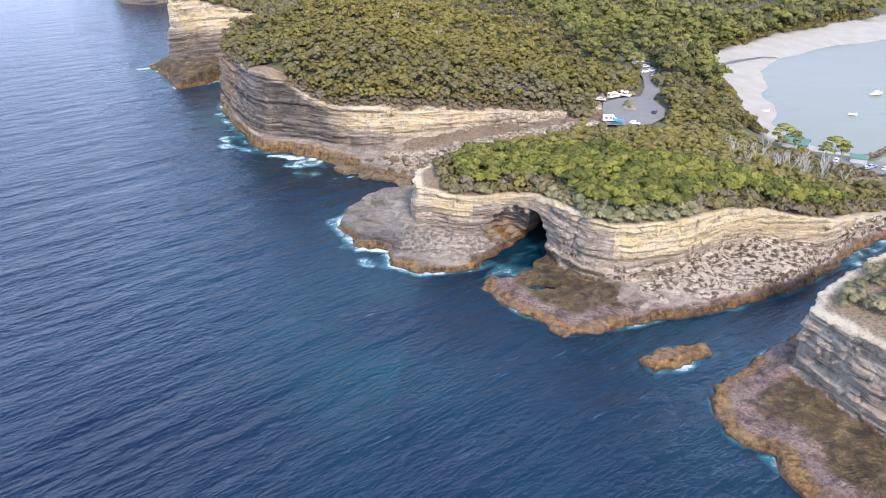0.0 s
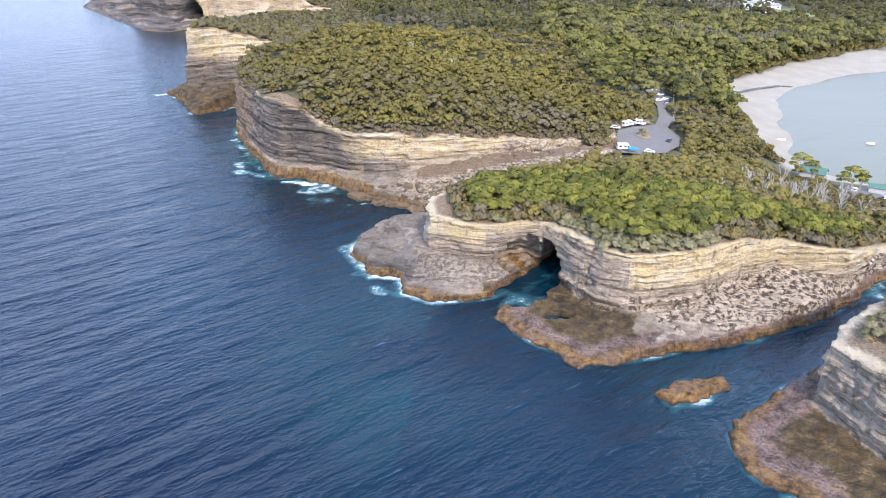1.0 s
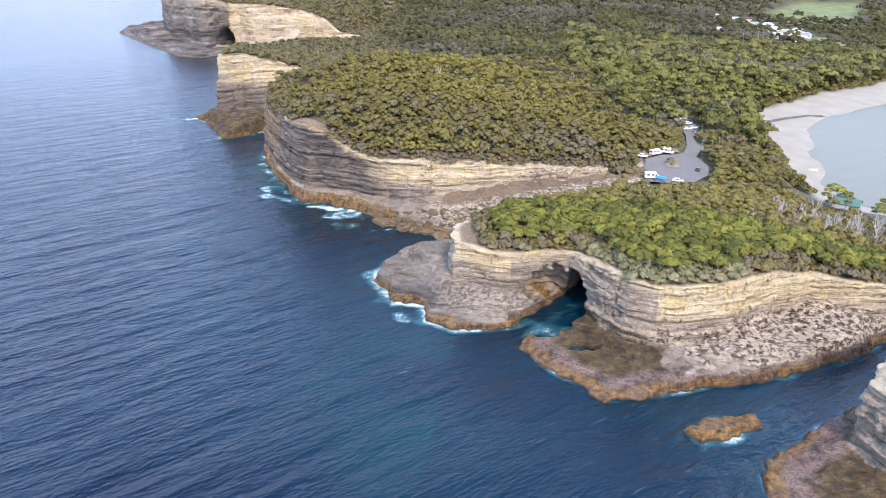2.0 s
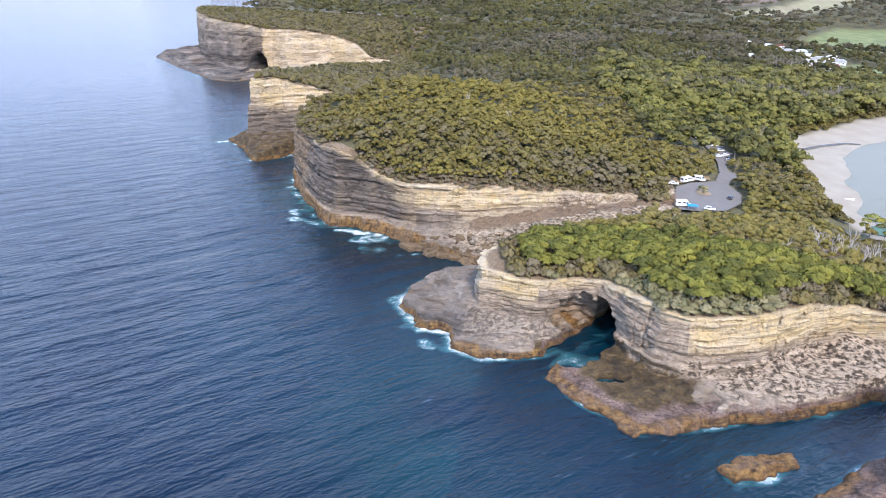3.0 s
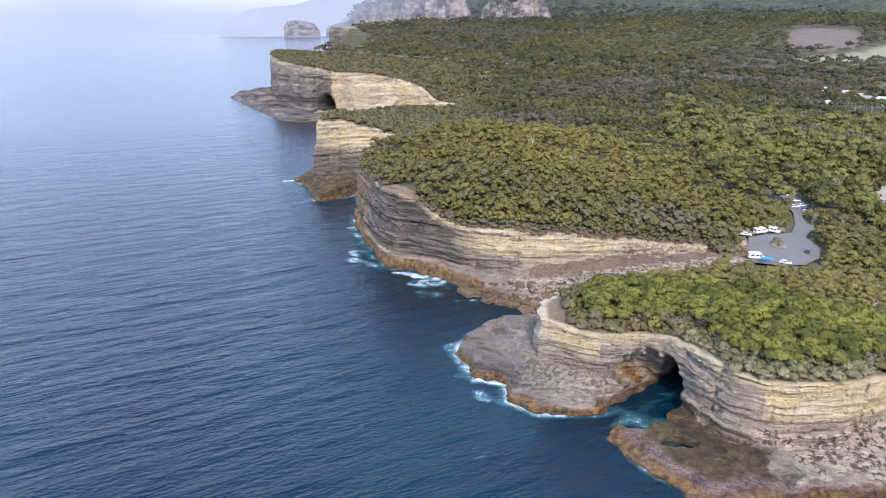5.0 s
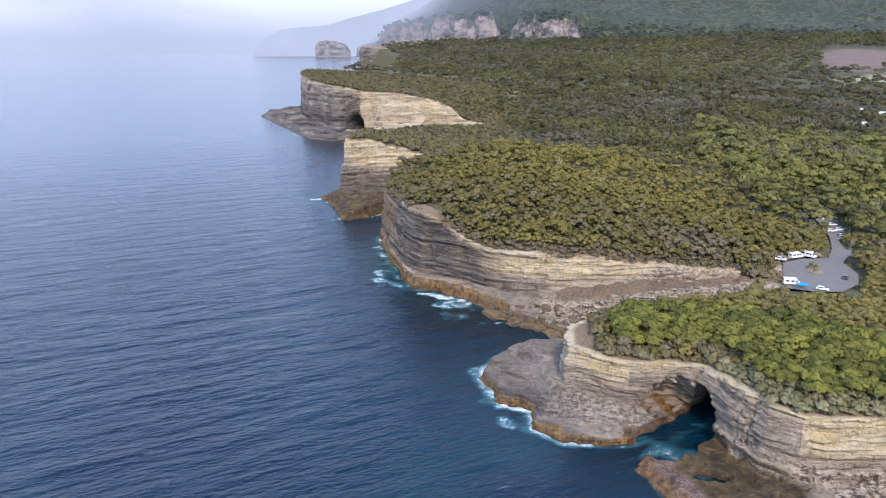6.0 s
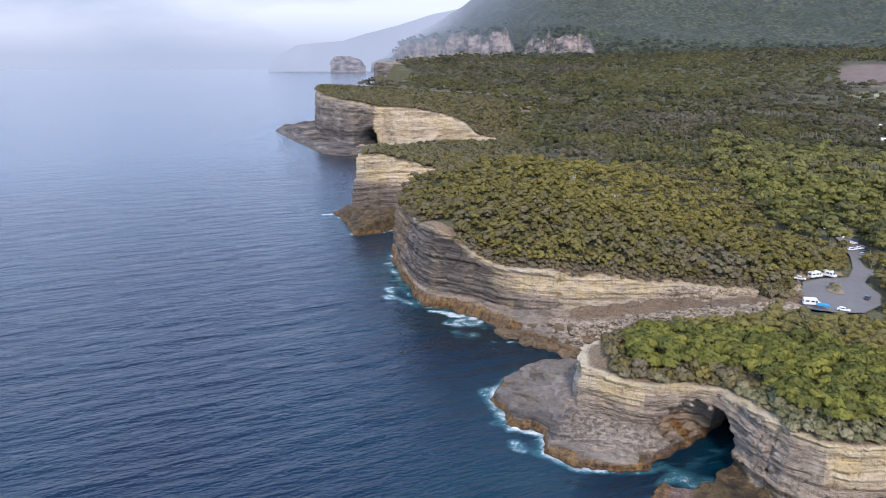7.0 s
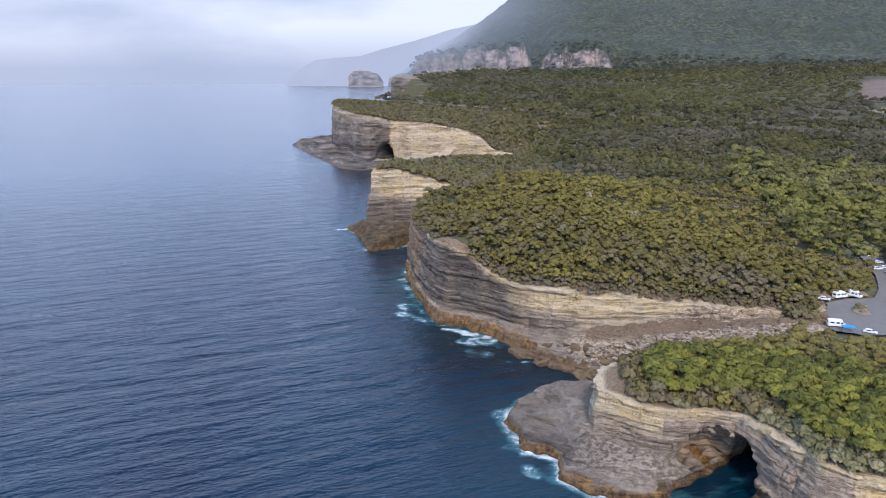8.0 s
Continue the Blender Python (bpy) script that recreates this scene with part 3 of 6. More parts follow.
def build_sea():
    xs = graded(-4900, 4900, -226, 146, 1.35, 1.2)
    ys = graded(-900, 4930, 76, 430, 1.35, 1.2)
    gx, gy = np.meshgrid(xs, ys, indexing="ij")
    x, y = gx.ravel(), gy.ravel()
    shore = np.maximum.reduce([inside_by(p, x, y) for p in SHELVES])
    # wind waves: long along the crest, short across it
    along, across = 0.71 * x + 0.70 * y, 0.71 * y - 0.70 * x
    z = 0.24 * noise_xy(along / 3.2, across, 5.2, 3) + 0.12 * noise_xy(along / 2.4, across, 2.9, 4) + 0.10 * noise_xy(x, y, 9.0, 2)
    z *= np.clip(1 - np.hypot(x, y - 250) / 900, 0, 1)
    me = mesh_fast("sea", np.stack([x, y, z], 1), grid_faces(len(xs), len(ys)))
    d = -shore
    patchy = noise_xy(x, y, 11, 5) * 0.6 + noise_xy(x, y, 4, 6) * 0.4
    reach = np.where((x > -150) & (x < -62) & (y > 255), 5.0, np.where(x < -18, 4.0, 3.0))
    lobe = (x > -60) & (x < -14) & (y < 250)
    foam = np.clip(1.1 - d / reach, 0, 1) * np.clip(np.where(lobe, 0.76, np.where(x < -18, 0.50, 0.42)) + 0.5 * patchy, 0, 0.8)
    for sx, sy, r, k in SURF:
        along = np.clip(1.6 - np.hypot(x - sx, y - sy) / (1.3 * r), 0, 1)
        away = np.clip(1.15 - d / (1.35 * r) + 0.7 * noise_xy(x, y, 7, 7) + 0.7 * noise_xy(x, y, 2.8, 10), 0, 1.15)
        foam = np.maximum(foam, 0.53 * k ** 0.3 * along * away * np.clip(d + 1.5, 0, 1))
    # broken wave and wash in the cove
    for sx, sy, rx, ry, turn, k in WASH:
        c, q = math.cos(radians(turn)), math.sin(radians(turn))
        u, v = ((x - sx) * c + (y - sy) * q) / rx, ((y - sy) * c - (x - sx) * q) / ry
        foam = np.maximum(foam, k * np.clip(1.5 - 1.3 * np.hypot(u, v) + 0.7 * noise_xy(x, y, 5, 7) + 0.5 * noise_xy(x, y, 2.4, 10), 0, 1) * np.clip(d + 1.5, 0, 1))
    foam = np.clip(foam, 0, 0.82) * (0.90 + 0.28 * noise_xy(x, y, 2.9, 12))
    give(me, "foam", foam)
    bay = np.clip((x - 112) / 14, 0, 1) * np.clip((y - 268) / 14, 0, 1)
    give(me, "bay", bay)
    give(me, "remote", np.maximum(np.clip((np.hypot(x, y) - 330) / 900, 0, 0.55), 0.5 * np.clip(1.6 - np.hypot((x - 75) / 60, (y - 165) / 28), 0, 1)))
    near = np.exp(-np.clip(d, 0, None) / 18) * np.clip(0.7 + 0.8 * noise_xy(x, y, 40, 8), 0, 1)
    near = np.maximum(near, 0.7 * np.exp(-((x + 25) / 40) ** 2 - ((y - 150) / 45) ** 2) * np.clip(0.6 + noise_xy(x, y, 26, 9), 0, 1))
    give(me, "shallow", np.clip(near * np.where(x < -20, 0.7, 0.3), 0, 1))
    # ellipse of painted cliff reflection in the cove, then the dark rock pool
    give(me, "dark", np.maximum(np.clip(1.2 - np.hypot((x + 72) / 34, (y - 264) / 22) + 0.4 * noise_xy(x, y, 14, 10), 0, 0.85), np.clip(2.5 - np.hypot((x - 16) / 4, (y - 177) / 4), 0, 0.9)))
    me.shade_smooth()
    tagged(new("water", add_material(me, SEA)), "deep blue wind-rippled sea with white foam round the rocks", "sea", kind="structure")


build_sea()


# ---- cliffs and shelves ----
def bed_level(x, y, z, size=1.0):
    """Height in the pile of beds, which sag and dip a little."""
    return z / size + 0.8 * noise_xy(x / size, y / size, 34, 11) - 0.02 * x / size


def strata(x, y, z, grain, size=1.0):
    """Metres by which the beds stand proud: ledges, notches between beds, joints, hollows."""
    zz = bed_level(x, y, z, size)
    x, y = x / size, y / size
    flat = 0 * x + 0.5
    one = lambda size, seed: value_noise(np.stack([flat, flat, zz / size], -1), seed)
    p = lambda sx, sz, seed: value_noise(np.stack([x / sx, y / sx, zz / sz], -1), seed)
    cell = lambda sx, sz, seed: value_noise(np.floor(np.stack([(x + 0.35 * y) / sx, (y - 0.35 * x) / sx, zz / sz], -1) + 0.25 * value_noise(np.stack([x / 3, y / 3, zz / 3], -1), seed)[:, None]), seed)
    count = lambda size, seed: zz / size + 0.35 * one(size * 2.3, seed)
    bed = lambda size, seed: value_noise(np.stack([0 * x, 0 * x, np.floor(count(size, seed))], -1), seed)
    if size > 1:
        # buttresses and alcoves
        grain_wide = 1.7 * p(11, 70, 20) + 1.5 * np.abs(p(24, 90, 21)) - 0.6
    else:
        grain_wide = 0
    out = grain_wide + 0.55 * bed(1.9, 12) + 0.42 * bed(0.9, 13) + 1.2 * p(15, 40, 14) + 0.40 * p(5, 14, 15) + 0.62 * cell(4.2, 1.9, 16) + 0.28 * cell(1.8, 0.9, 18)
    # soft seams weathered back under hard beds, here and there
    gap = np.minimum(count(1.9, 12) % 1, 1 - count(1.9, 12) % 1) * 1.9
    out = out - 0.75 * np.clip(1 - gap / 0.30, 0, 1) * np.clip(0.55 + 1.4 * p(9, 1.2, 19), 0, 1)
    crack = np.abs(p(5.5, 40, 17))
    return grain * (out - 1.0 * np.clip(1 - crack / 0.06, 0, 1))


def rock_block(name, label, bounds, step, cliff, shelf, top, low, cave=None, lean=0.10, rise=1.7, grain=1.0, iron=None, bleach=None, keep=14, base=5.0, green=None, size=1.0, brown=3.3, tide=2.3, slate=None, pool=None, soil=None):
    (x0, x1), (y0, y1), (z0, z1) = bounds
    xs, ys, zs = np.arange(x0, x1, step), np.arange(y0, y1, step), np.arange(z0, z1, step)
    gx, gy = np.meshgrid(xs, ys, indexing="ij")
    fx, fy = gx.ravel(), gy.ravel()
    dc = np.maximum.reduce([inside_by(c, fx, fy) for c in cliff])
    ds = np.maximum.reduce([inside_by(c, fx, fy) for c in shelf])
    wob = 1.2 * noise_xy(fx, fy, 6, 21) + 0.9 * noise_xy(fx, fy, 2.4, 22) + 0.5 * noise_xy(fx, fy, 1.0, 28)
    zt = top(fx, fy) + 0.35 * noise_xy(fx, fy, 3, 23)
    zl = low(fx, fy) + 1.2 * noise_xy(fx, fy, 9, 26) * np.clip((low(fx, fy) - 1.8) / 2, 0, 1) + 0.6 * noise_xy(fx, fy, 4, 24) * np.clip(low(fx, fy) - 1.2, 0.5, 1) + 0.42 * noise_xy(fx, fy, 1.5, 25) + 0.7 * size * noise_xy(fx / size, fy / size, 2.6, 29) * np.clip(low(fx, fy) - 1.6, 0, 1)
    if pool is not None:
        zl = np.where(pool(fx, fy) < 1, -0.7, zl)
    zl = np.minimum(zl, (ds + wob) * rise)
    zl = np.where(zl < 0.2, np.maximum(zl, -2.6), zl)
    # stepped like the beds
    tread = 0.7 * size
    zl = 0.25 * zl + 0.75 * tread * (np.floor(zl / tread) + np.clip(((zl / tread) % 1) * 3 - 1, 0, 1))
    shape = (len(xs), len(ys), len(zs))
    z = zs[None, None, :]
    r = lambda a: a.reshape(len(xs), len(ys), 1)
    side = r(dc) - lean * (z - base)
    field = np.minimum(side, r(zt) - z).astype(np.float32)
    near = np.argwhere((np.abs(side) < (3.5 if size <= 1 else 5.5) * max(grain, 1)) & (r(zt) - z > -1.5) & (z > r(zl) - 2))
    px, py, pz = fx.reshape(gx.shape)[near[:, 0], near[:, 1]], fy.reshape(gx.shape)[near[:, 0], near[:, 1]], zs[near[:, 2]]
    k = tuple(near.T)
    field[k] = np.minimum(side[k] + strata(px, py, pz, grain, size), (r(zt) - z)[k])
    field = np.maximum(field, 0.6 * (r(zl) - z))
    if cave is not None:
        field = np.minimum(field, cave(r(fx), r(fy), z))
    field[:, :, 0] = -1
    v, f = surface_nets(field, (x0, y0, z0), step)
    ix = np.clip(((v[:, 0] - x0) / step).round().astype(int), 0, len(xs) - 1)
    iy = np.clip(((v[:, 1] - y0) / step).round().astype(int), 0, len(ys) - 1)
    vd, vs, vt = dc.reshape(gx.shape)[ix, iy], ds.reshape(gx.shape)[ix, iy], zt.reshape(gx.shape)[ix, iy]
    ok = (vd < keep) & (v[:, 2] > -1.6)
    f = f[ok[f].all(1)]
    mark = np.arange(len(v))
    while True:
        low_mark = mark[f].min(1)
        then = mark.copy()
        for k in range(4):
            np.minimum.at(then, f[:, k], low_mark)
        then = then[then]
        if (then == mark).all():
            break
        mark = then
    many = np.bincount(mark[f[:, 0]], minlength=len(v))
    f = f[many[mark[f[:, 0]]] > 0.2 * many.max()]
    used = np.unique(f)
    to = np.full(len(v), -1)
    to[used] = np.arange(len(used))
    v, f, vd, vs, vt = v[used], to[f], vd[used], vs[used], vt[used]
    me = mesh_fast(name, v, f)
    x, y, zz = v.T
    n1, n2 = noise_xy(x, y, 9, 31), noise_xy(x, y, 2.5, 32)
    flat = np.clip(1 - np.abs(vd) / 1.0, 0, 1)
    give(me, "weed", np.clip((tide - 2.4 * ((x > -54) & (x < -8) & (y > 246) & (y < 274)) + 0.5 * n1 + 0.3 * n2 - zz) / 0.6, 0, 1) * np.clip((4.2 + 1.6 * n1 + 4.5 * ((x < -22) & (x > -60) & (y < 212) & (y > 180)) - vs) / 1.5, 0, 1) * np.clip(0.85 + 0.4 * n2, 0, 1) + (np.hypot(x - 5, y - 208) < 11) * (zz < 5.5) * (vd > 1.5) * 0.3 * (cave is not None))
    give(me, "foot", np.clip((0.42 + 0.25 * n2 - zz) / 0.3, 0, 0.9))
    give(me, "slate", np.clip(slate(x, y, zz) + 0.25 * n1, 0, 1) if slate else 0 * x)
    give(me, "iron", np.clip(iron(x, y, zz, vt) + 0.2 * n1 + 0.12 * n2, 0, 1))
    give(me, "bleach", np.clip(bleach(x, y, zz, vd) + 0.3 * n1, 0, 1) if bleach else 0 * x)
    give(me, "shelf", np.clip((brown + 2.6 * np.clip((38 + 5 * n1 + 3 * n2 - x) / 5, 0, 1) * ((x > 8) & (y < 200)) - 1.6 * ((x < -6) & (x > -60) & (y < 250)) + 0.6 * n1 - zz) / 0.7, 0, 1) * np.clip((0.4 - vd) / 0.8, 0, 1))
    g = np.clip((vd - 2.5 - 1.5 * n1) / 1.5, 0, 1) * np.clip((zz - vt + 1.2) / 0.6, 0, 1)
    if green is not None:
        g = np.maximum(g, np.clip(green(x, y, zz) + 0.4 * n1, 0, 1))
    give(me, "heath", g)
    give(me, "bed", bed_level(x, y, zz, size))
    give(me, "inner", np.maximum(np.clip((vs - 6.5 - 2.5 * n1 - 1.5 * n2) / 2.5, 0, 1), 1.0 * ((x < -4) | (y > 260))))
    give(me, "soil", np.clip(soil(x, y, zz) + 0.3 * n1, 0, 1) if soil else 0 * x)
    tagged(new(name, add_material(me, ROCK)), label, "cliff", kind="structure")


CAVE_LINE = [(4, 189), (13.2, 203), (20, 215), (27, 232)]


def sea_cave(x, y, z):
    """Minus inside the arch and its tunnel."""
    best = 1e9
    for (ax, ay), (bx, by) in zip(CAVE_LINE, CAVE_LINE[1:]):
        ex, ey = bx - ax, by - ay
        t = np.clip(((x - ax) * ex + (y - ay) * ey) / (ex * ex + ey * ey), 0, 1)
        best = np.minimum(best, np.hypot(x - ax - t * ex, y - ay - t * ey))
    half = 6.8 - 0.03 * (y - 204)
    tall = 13.6 - 0.12 * np.clip(y - 206, 0, 40)
    rough = 0.12 * np.sin(z * 2.1 + x * 0.3) + 0.10 * np.sin(y * 0.9) + 0.08 * np.sin(x * 1.3 + z)
    arch = (np.sqrt((best / half) ** 2 + (np.clip(z, 0, None) / tall) ** 2) - 1 + 0.35 * rough) * 5
    # the overhang beside it, with a ledge below
    nook = (np.sqrt(((x - 6.5) / 9.5) ** 2 + ((y - 205) / 9.5) ** 2 + ((z - 2.5) / 11.0) ** 2) - 1 + 0.5 * rough) * 5
    floor = 2.0 + 1.1 * np.sin(0.75 * x + 0.4 * y) + 0.7 * np.sin(1.3 * y - 0.6 * x)
    return np.minimum(arch, np.maximum(nook, floor - z))


rock_block("cliff_arch", "grey and honey-yellow layered sea cliff with a sea arch and low shelves", ((-58, 150), (150, 264), (-2.4, 24.8)), 0.39,
           (NEAR_CLIFF,), (WEST_LOBE, EAST_SHELF), land_z, shelf_z, cave=sea_cave, keep=1e9, grain=0.78, slate=lambda x, y, z: np.clip(0.7 * np.clip((-x - 16) / 8, 0, 1) + 0.45 * (x < 8) * (y < 204), 0, 1) * np.clip((7.5 - z) / 2, 0, 1), pool=lambda x, y: np.minimum(np.hypot((x - 16 - 0.3 * (y - 177)) / 4.4, (y - 177) / 2.3) + 0.35 * noise_xy(x, y, 1.8, 27), np.hypot((x + 40) / 4.5, (y - 209.5 + 0.25 * (x + 40)) / 0.9)),
           iron=lambda x, y, z, t: np.where(x > 34, (z - 8.5) / 4 + np.clip((x - 60) / 18, 0, 0.5), np.where(x < -6, (z - t + 8.0) / 3.5, (z - t + 3.0) / 2.5)),
           bleach=lambda x, y, z, d: np.where(x > 34 + 4 * noise_xy(x, y, 7, 33), np.clip((z - 3.0 + 0.022 * (x - 60)) / 0.5, 0, 1) * (d < 0.6) * np.clip(9.5 - z, 0, 1), 0.36 * np.clip((z - 1.9) / 0.8, 0, 1) * (d < 0.5) * (x > -28) * (x < 7) * np.clip(6.5 - z, 0, 1)))
rock_block("cliff_south", "pale layered sea cliff above a brown weedy shelf", ((46, 140), (68, 178), (-2.6, 30)), 0.52,
           (SOUTH_CLIFF,), (SOUTH_SHELF,), surface_through([(70, 140, 19), (80, 118, 22), (95, 98, 22), (90, 150, 22), (110, 120, 26), (140, 160, 24)]),
           surface_through([(52, 130, 1.2), (60, 140, 2), (62, 125, 2.2), (70, 137, 4), (78, 117, 4.2), (63, 108, 1.6), (75, 155, 2), (85, 100, 4), (100, 172, 3)]), lean=0.06, keep=40, grain=0.85, brown=5.0,
           iron=lambda x, y, z, t: (z - t + 2.2) / 3.0)
rock_block("islet", "low brown weed-covered rock awash in the channel", ((34, 59), (136, 156), (-2.6, 4)), 0.4, ([(0, 0), (1, 0), (1, 1)],), (ISLET,),
           lambda x, y: 0 * x - 5, lambda x, y: 1.5 + 0.9 * noise_xy(x, y, 5, 38) + 0.5 * noise_xy(x, y, 2.2, 39), iron=lambda x, y, z, t: 0 * x + 0.4)
rock_block("cliff_mid", "tall dark-grey layered sea cliff with a yellow upper face and orange tidal band", ((-158, 46), (246, 420), (-2.4, 46)), 0.56,
           (MID_CLIFF,), (MID_SHELF,), land_z, shelf_mid_z, rise=2.6, lean=0.10, grain=0.85, size=1.2, keep=9, base=6, tide=5.2, slate=lambda x, y, z: np.clip((-52 - x) / 16, 0, 1) * np.clip((z - 5) / 1.5, 0, 1) + 0.45 * (x > -60) * (z < 12.5),
           iron=lambda x, y, z, t: np.clip((x + 74 + 5 * noise_xy(x, z, 4, 29)) / 16, 0, 1) * np.clip((z - 12.5) / 3, 0, 1) + np.clip(-(x + 62) / 12, 0, 1) * np.clip((z - t + 2.5) / 2.5, 0, 1) + 0.5 * np.clip((x + 44) / 8, 0, 1) * (z < 13) * np.clip((z - 4) / 2, 0, 1), bleach=lambda x, y, z, d: np.clip((x + 46) / 8, 0, 0.62) * np.clip(-d / 1.5 - 1.0 + 0.06 * (x + 40), 0, 1) * np.clip((z - 3.5) / 1, 0, 1),
           green=lambda x, y, z: np.clip((-x - 118) / 8, 0, 1) * np.clip((z - 9) / 5, 0, 1),
           soil=lambda x, y, z: np.clip((x + 42) / 8, 0, 1) * np.clip((z - 7.5) / 1.5, 0, 1) * np.clip((inside_by(MID_CLIFF, x, y) + 11) / 3, 0, 1) * (inside_by(MID_CLIFF, x, y) < -0.8))
rock_block("cliff_cape", "yellow and grey layered headland with a brown rock shelf", ((-230, -104), (378, 500), (-2.4, 50)), 0.85,
           (CAPE_CLIFF,), (CAPE_SHELF,), land_z, surface_through([(-215, 432, 2), (-200, 424, 8), (-185, 392, 5), (-187, 430, 8), (-165, 420, 8), (-140, 438, 14)]), rise=1.9, lean=0.14, grain=0.95, size=1.2, keep=9, base=8, brown=8.5, tide=2.4, slate=lambda x, y, z: 1.1 - z / 34 - 0.5 * np.clip((x + 178) / 12, 0, 1),
           iron=lambda x, y, z, t: (z - 22) / 8 + np.clip((x + 196) / 14, -0.4, 0.35))
rock_block("cliff_far", "distant grey and ochre layered headland with a flat dark rock shelf and cave", ((-575, -180), (680, 1100), (-5, 72)), 2.0,
           (FAR_CLIFF,), (FAR_SHELF,), land_z, lambda x, y: 7.5 + 4.0 * noise_xy(x, y, 30, 36) + 2.6 * noise_xy(x, y, 10, 37) + np.clip((x + 330) / 8, 0, 9) * (x < -262), rise=0.8, lean=0.07, grain=1.6, size=2.6, keep=40, brown=-9, tide=0.6, slate=lambda x, y, z: 0.6 - 0.02 * z + 0.75 * (x < -338) + 1.2 * (z < 12),
           cave=lambda x, y, z: (np.sqrt(((x + 342) / 7.5) ** 2 + ((y - 752) / 38) ** 2 + (np.clip(z - 4, -9, None) / 19) ** 2) - 1) * 6,
           iron=lambda x, y, z, t: np.where(x > -338, 0.55 * (z > 7) + 0.2 * (z > t - 14), (z - t + 7) / 8))
rock_block("cliff_point", "dark low cliffed point at the end of the forest", ((-860, -420), (1780, 2140), (-8, 96)), 6.0,
           ([(-823, 1830), (-806, 2000), (-770, 2110), (-440, 2110), (-440, 1800), (-640, 1810), (-760, 1800)],), ([(-835, 1820), (-815, 2010), (-780, 2120), (-430, 2120), (-430, 1800), (-640, 1800), (-770, 1790)],),
           land_z, lambda x, y: 5 + 0 * x, lean=0.10, grain=3.0, size=6.0, keep=60, brown=-9, tide=0.5, slate=lambda x, y, z: 1 + 0 * x, iron=lambda x, y, z, t: 0 * x)


# ---- ground ----
FIELDS = [("plough", [(240, 1440), (290, 1400), (345, 1430), (390, 1560), (410, 1690), (350, 1740), (285, 1700), (262, 1560)]),
          ("stubble", [(225, 1250), (330, 1285), (470, 1450), (560, 1600), (600, 1820), (500, 1640), (360, 1410), (240, 1310)]),
          ("grass", [(285, 1000), (296, 1080), (400, 1250), (480, 1250), (380, 1000)]), ("grass", [(262, 800), (274, 850), (310, 880), (330, 800)])]


def build_ground():
    xs = graded(-1600, 2600, -240, 330, 3.4, 1.07)
    ys = graded(200, 2400, 226, 680, 3.2, 1.035)
    gx, gy = np.meshgrid(xs, ys, indexing="ij")
    x, y = gx.ravel(), gy.ravel()
    d = land_by(x, y)
    t = land_z(x, y)
    rough = 0.5 * noise_xy(x, y, 14, 41) * np.clip((t - 2) / 3, 0, 1)
    edge = np.where(x < -245, 34, 5)
    z = np.where(d > edge, t - 0.3 + rough * np.clip((d - 14) / 10, 0, 1), -7)
    bay = (x > 105) & (y > 268)
    z = np.where(bay, np.where(d > -1e8, t, z), z)
    f = grid_faces(len(xs), len(ys))
    c = np.stack([x, y], 1)[f].mean(1)
    f = f[~((c[:, 0] < 149) & (c[:, 1] < 262)) & (z[f].max(1) > -6.5)]
    me = mesh_fast("ground", np.stack([x, y, z], 1), f)
    beach = (x > 108) & (y > 300) & (y < 760)
    give(me, "sand", np.where(beach, np.clip((4.2 + 0.7 * noise_xy(x, y, 12, 42) - t) / 0.8, 0, 1), 0))
    for key in ("grass", "plough", "stubble"):
        give(me, key, np.maximum.reduce([np.clip(0.5 + inside_by(poly, x, y) / 12, 0, 1) for k, poly in FIELDS if k == key]))
    me.shade_smooth()
    tagged(new("ground", add_material(me, SOIL)), "scrubby dark soil running down to a pale sand beach", "ground", kind="structure")


build_ground()


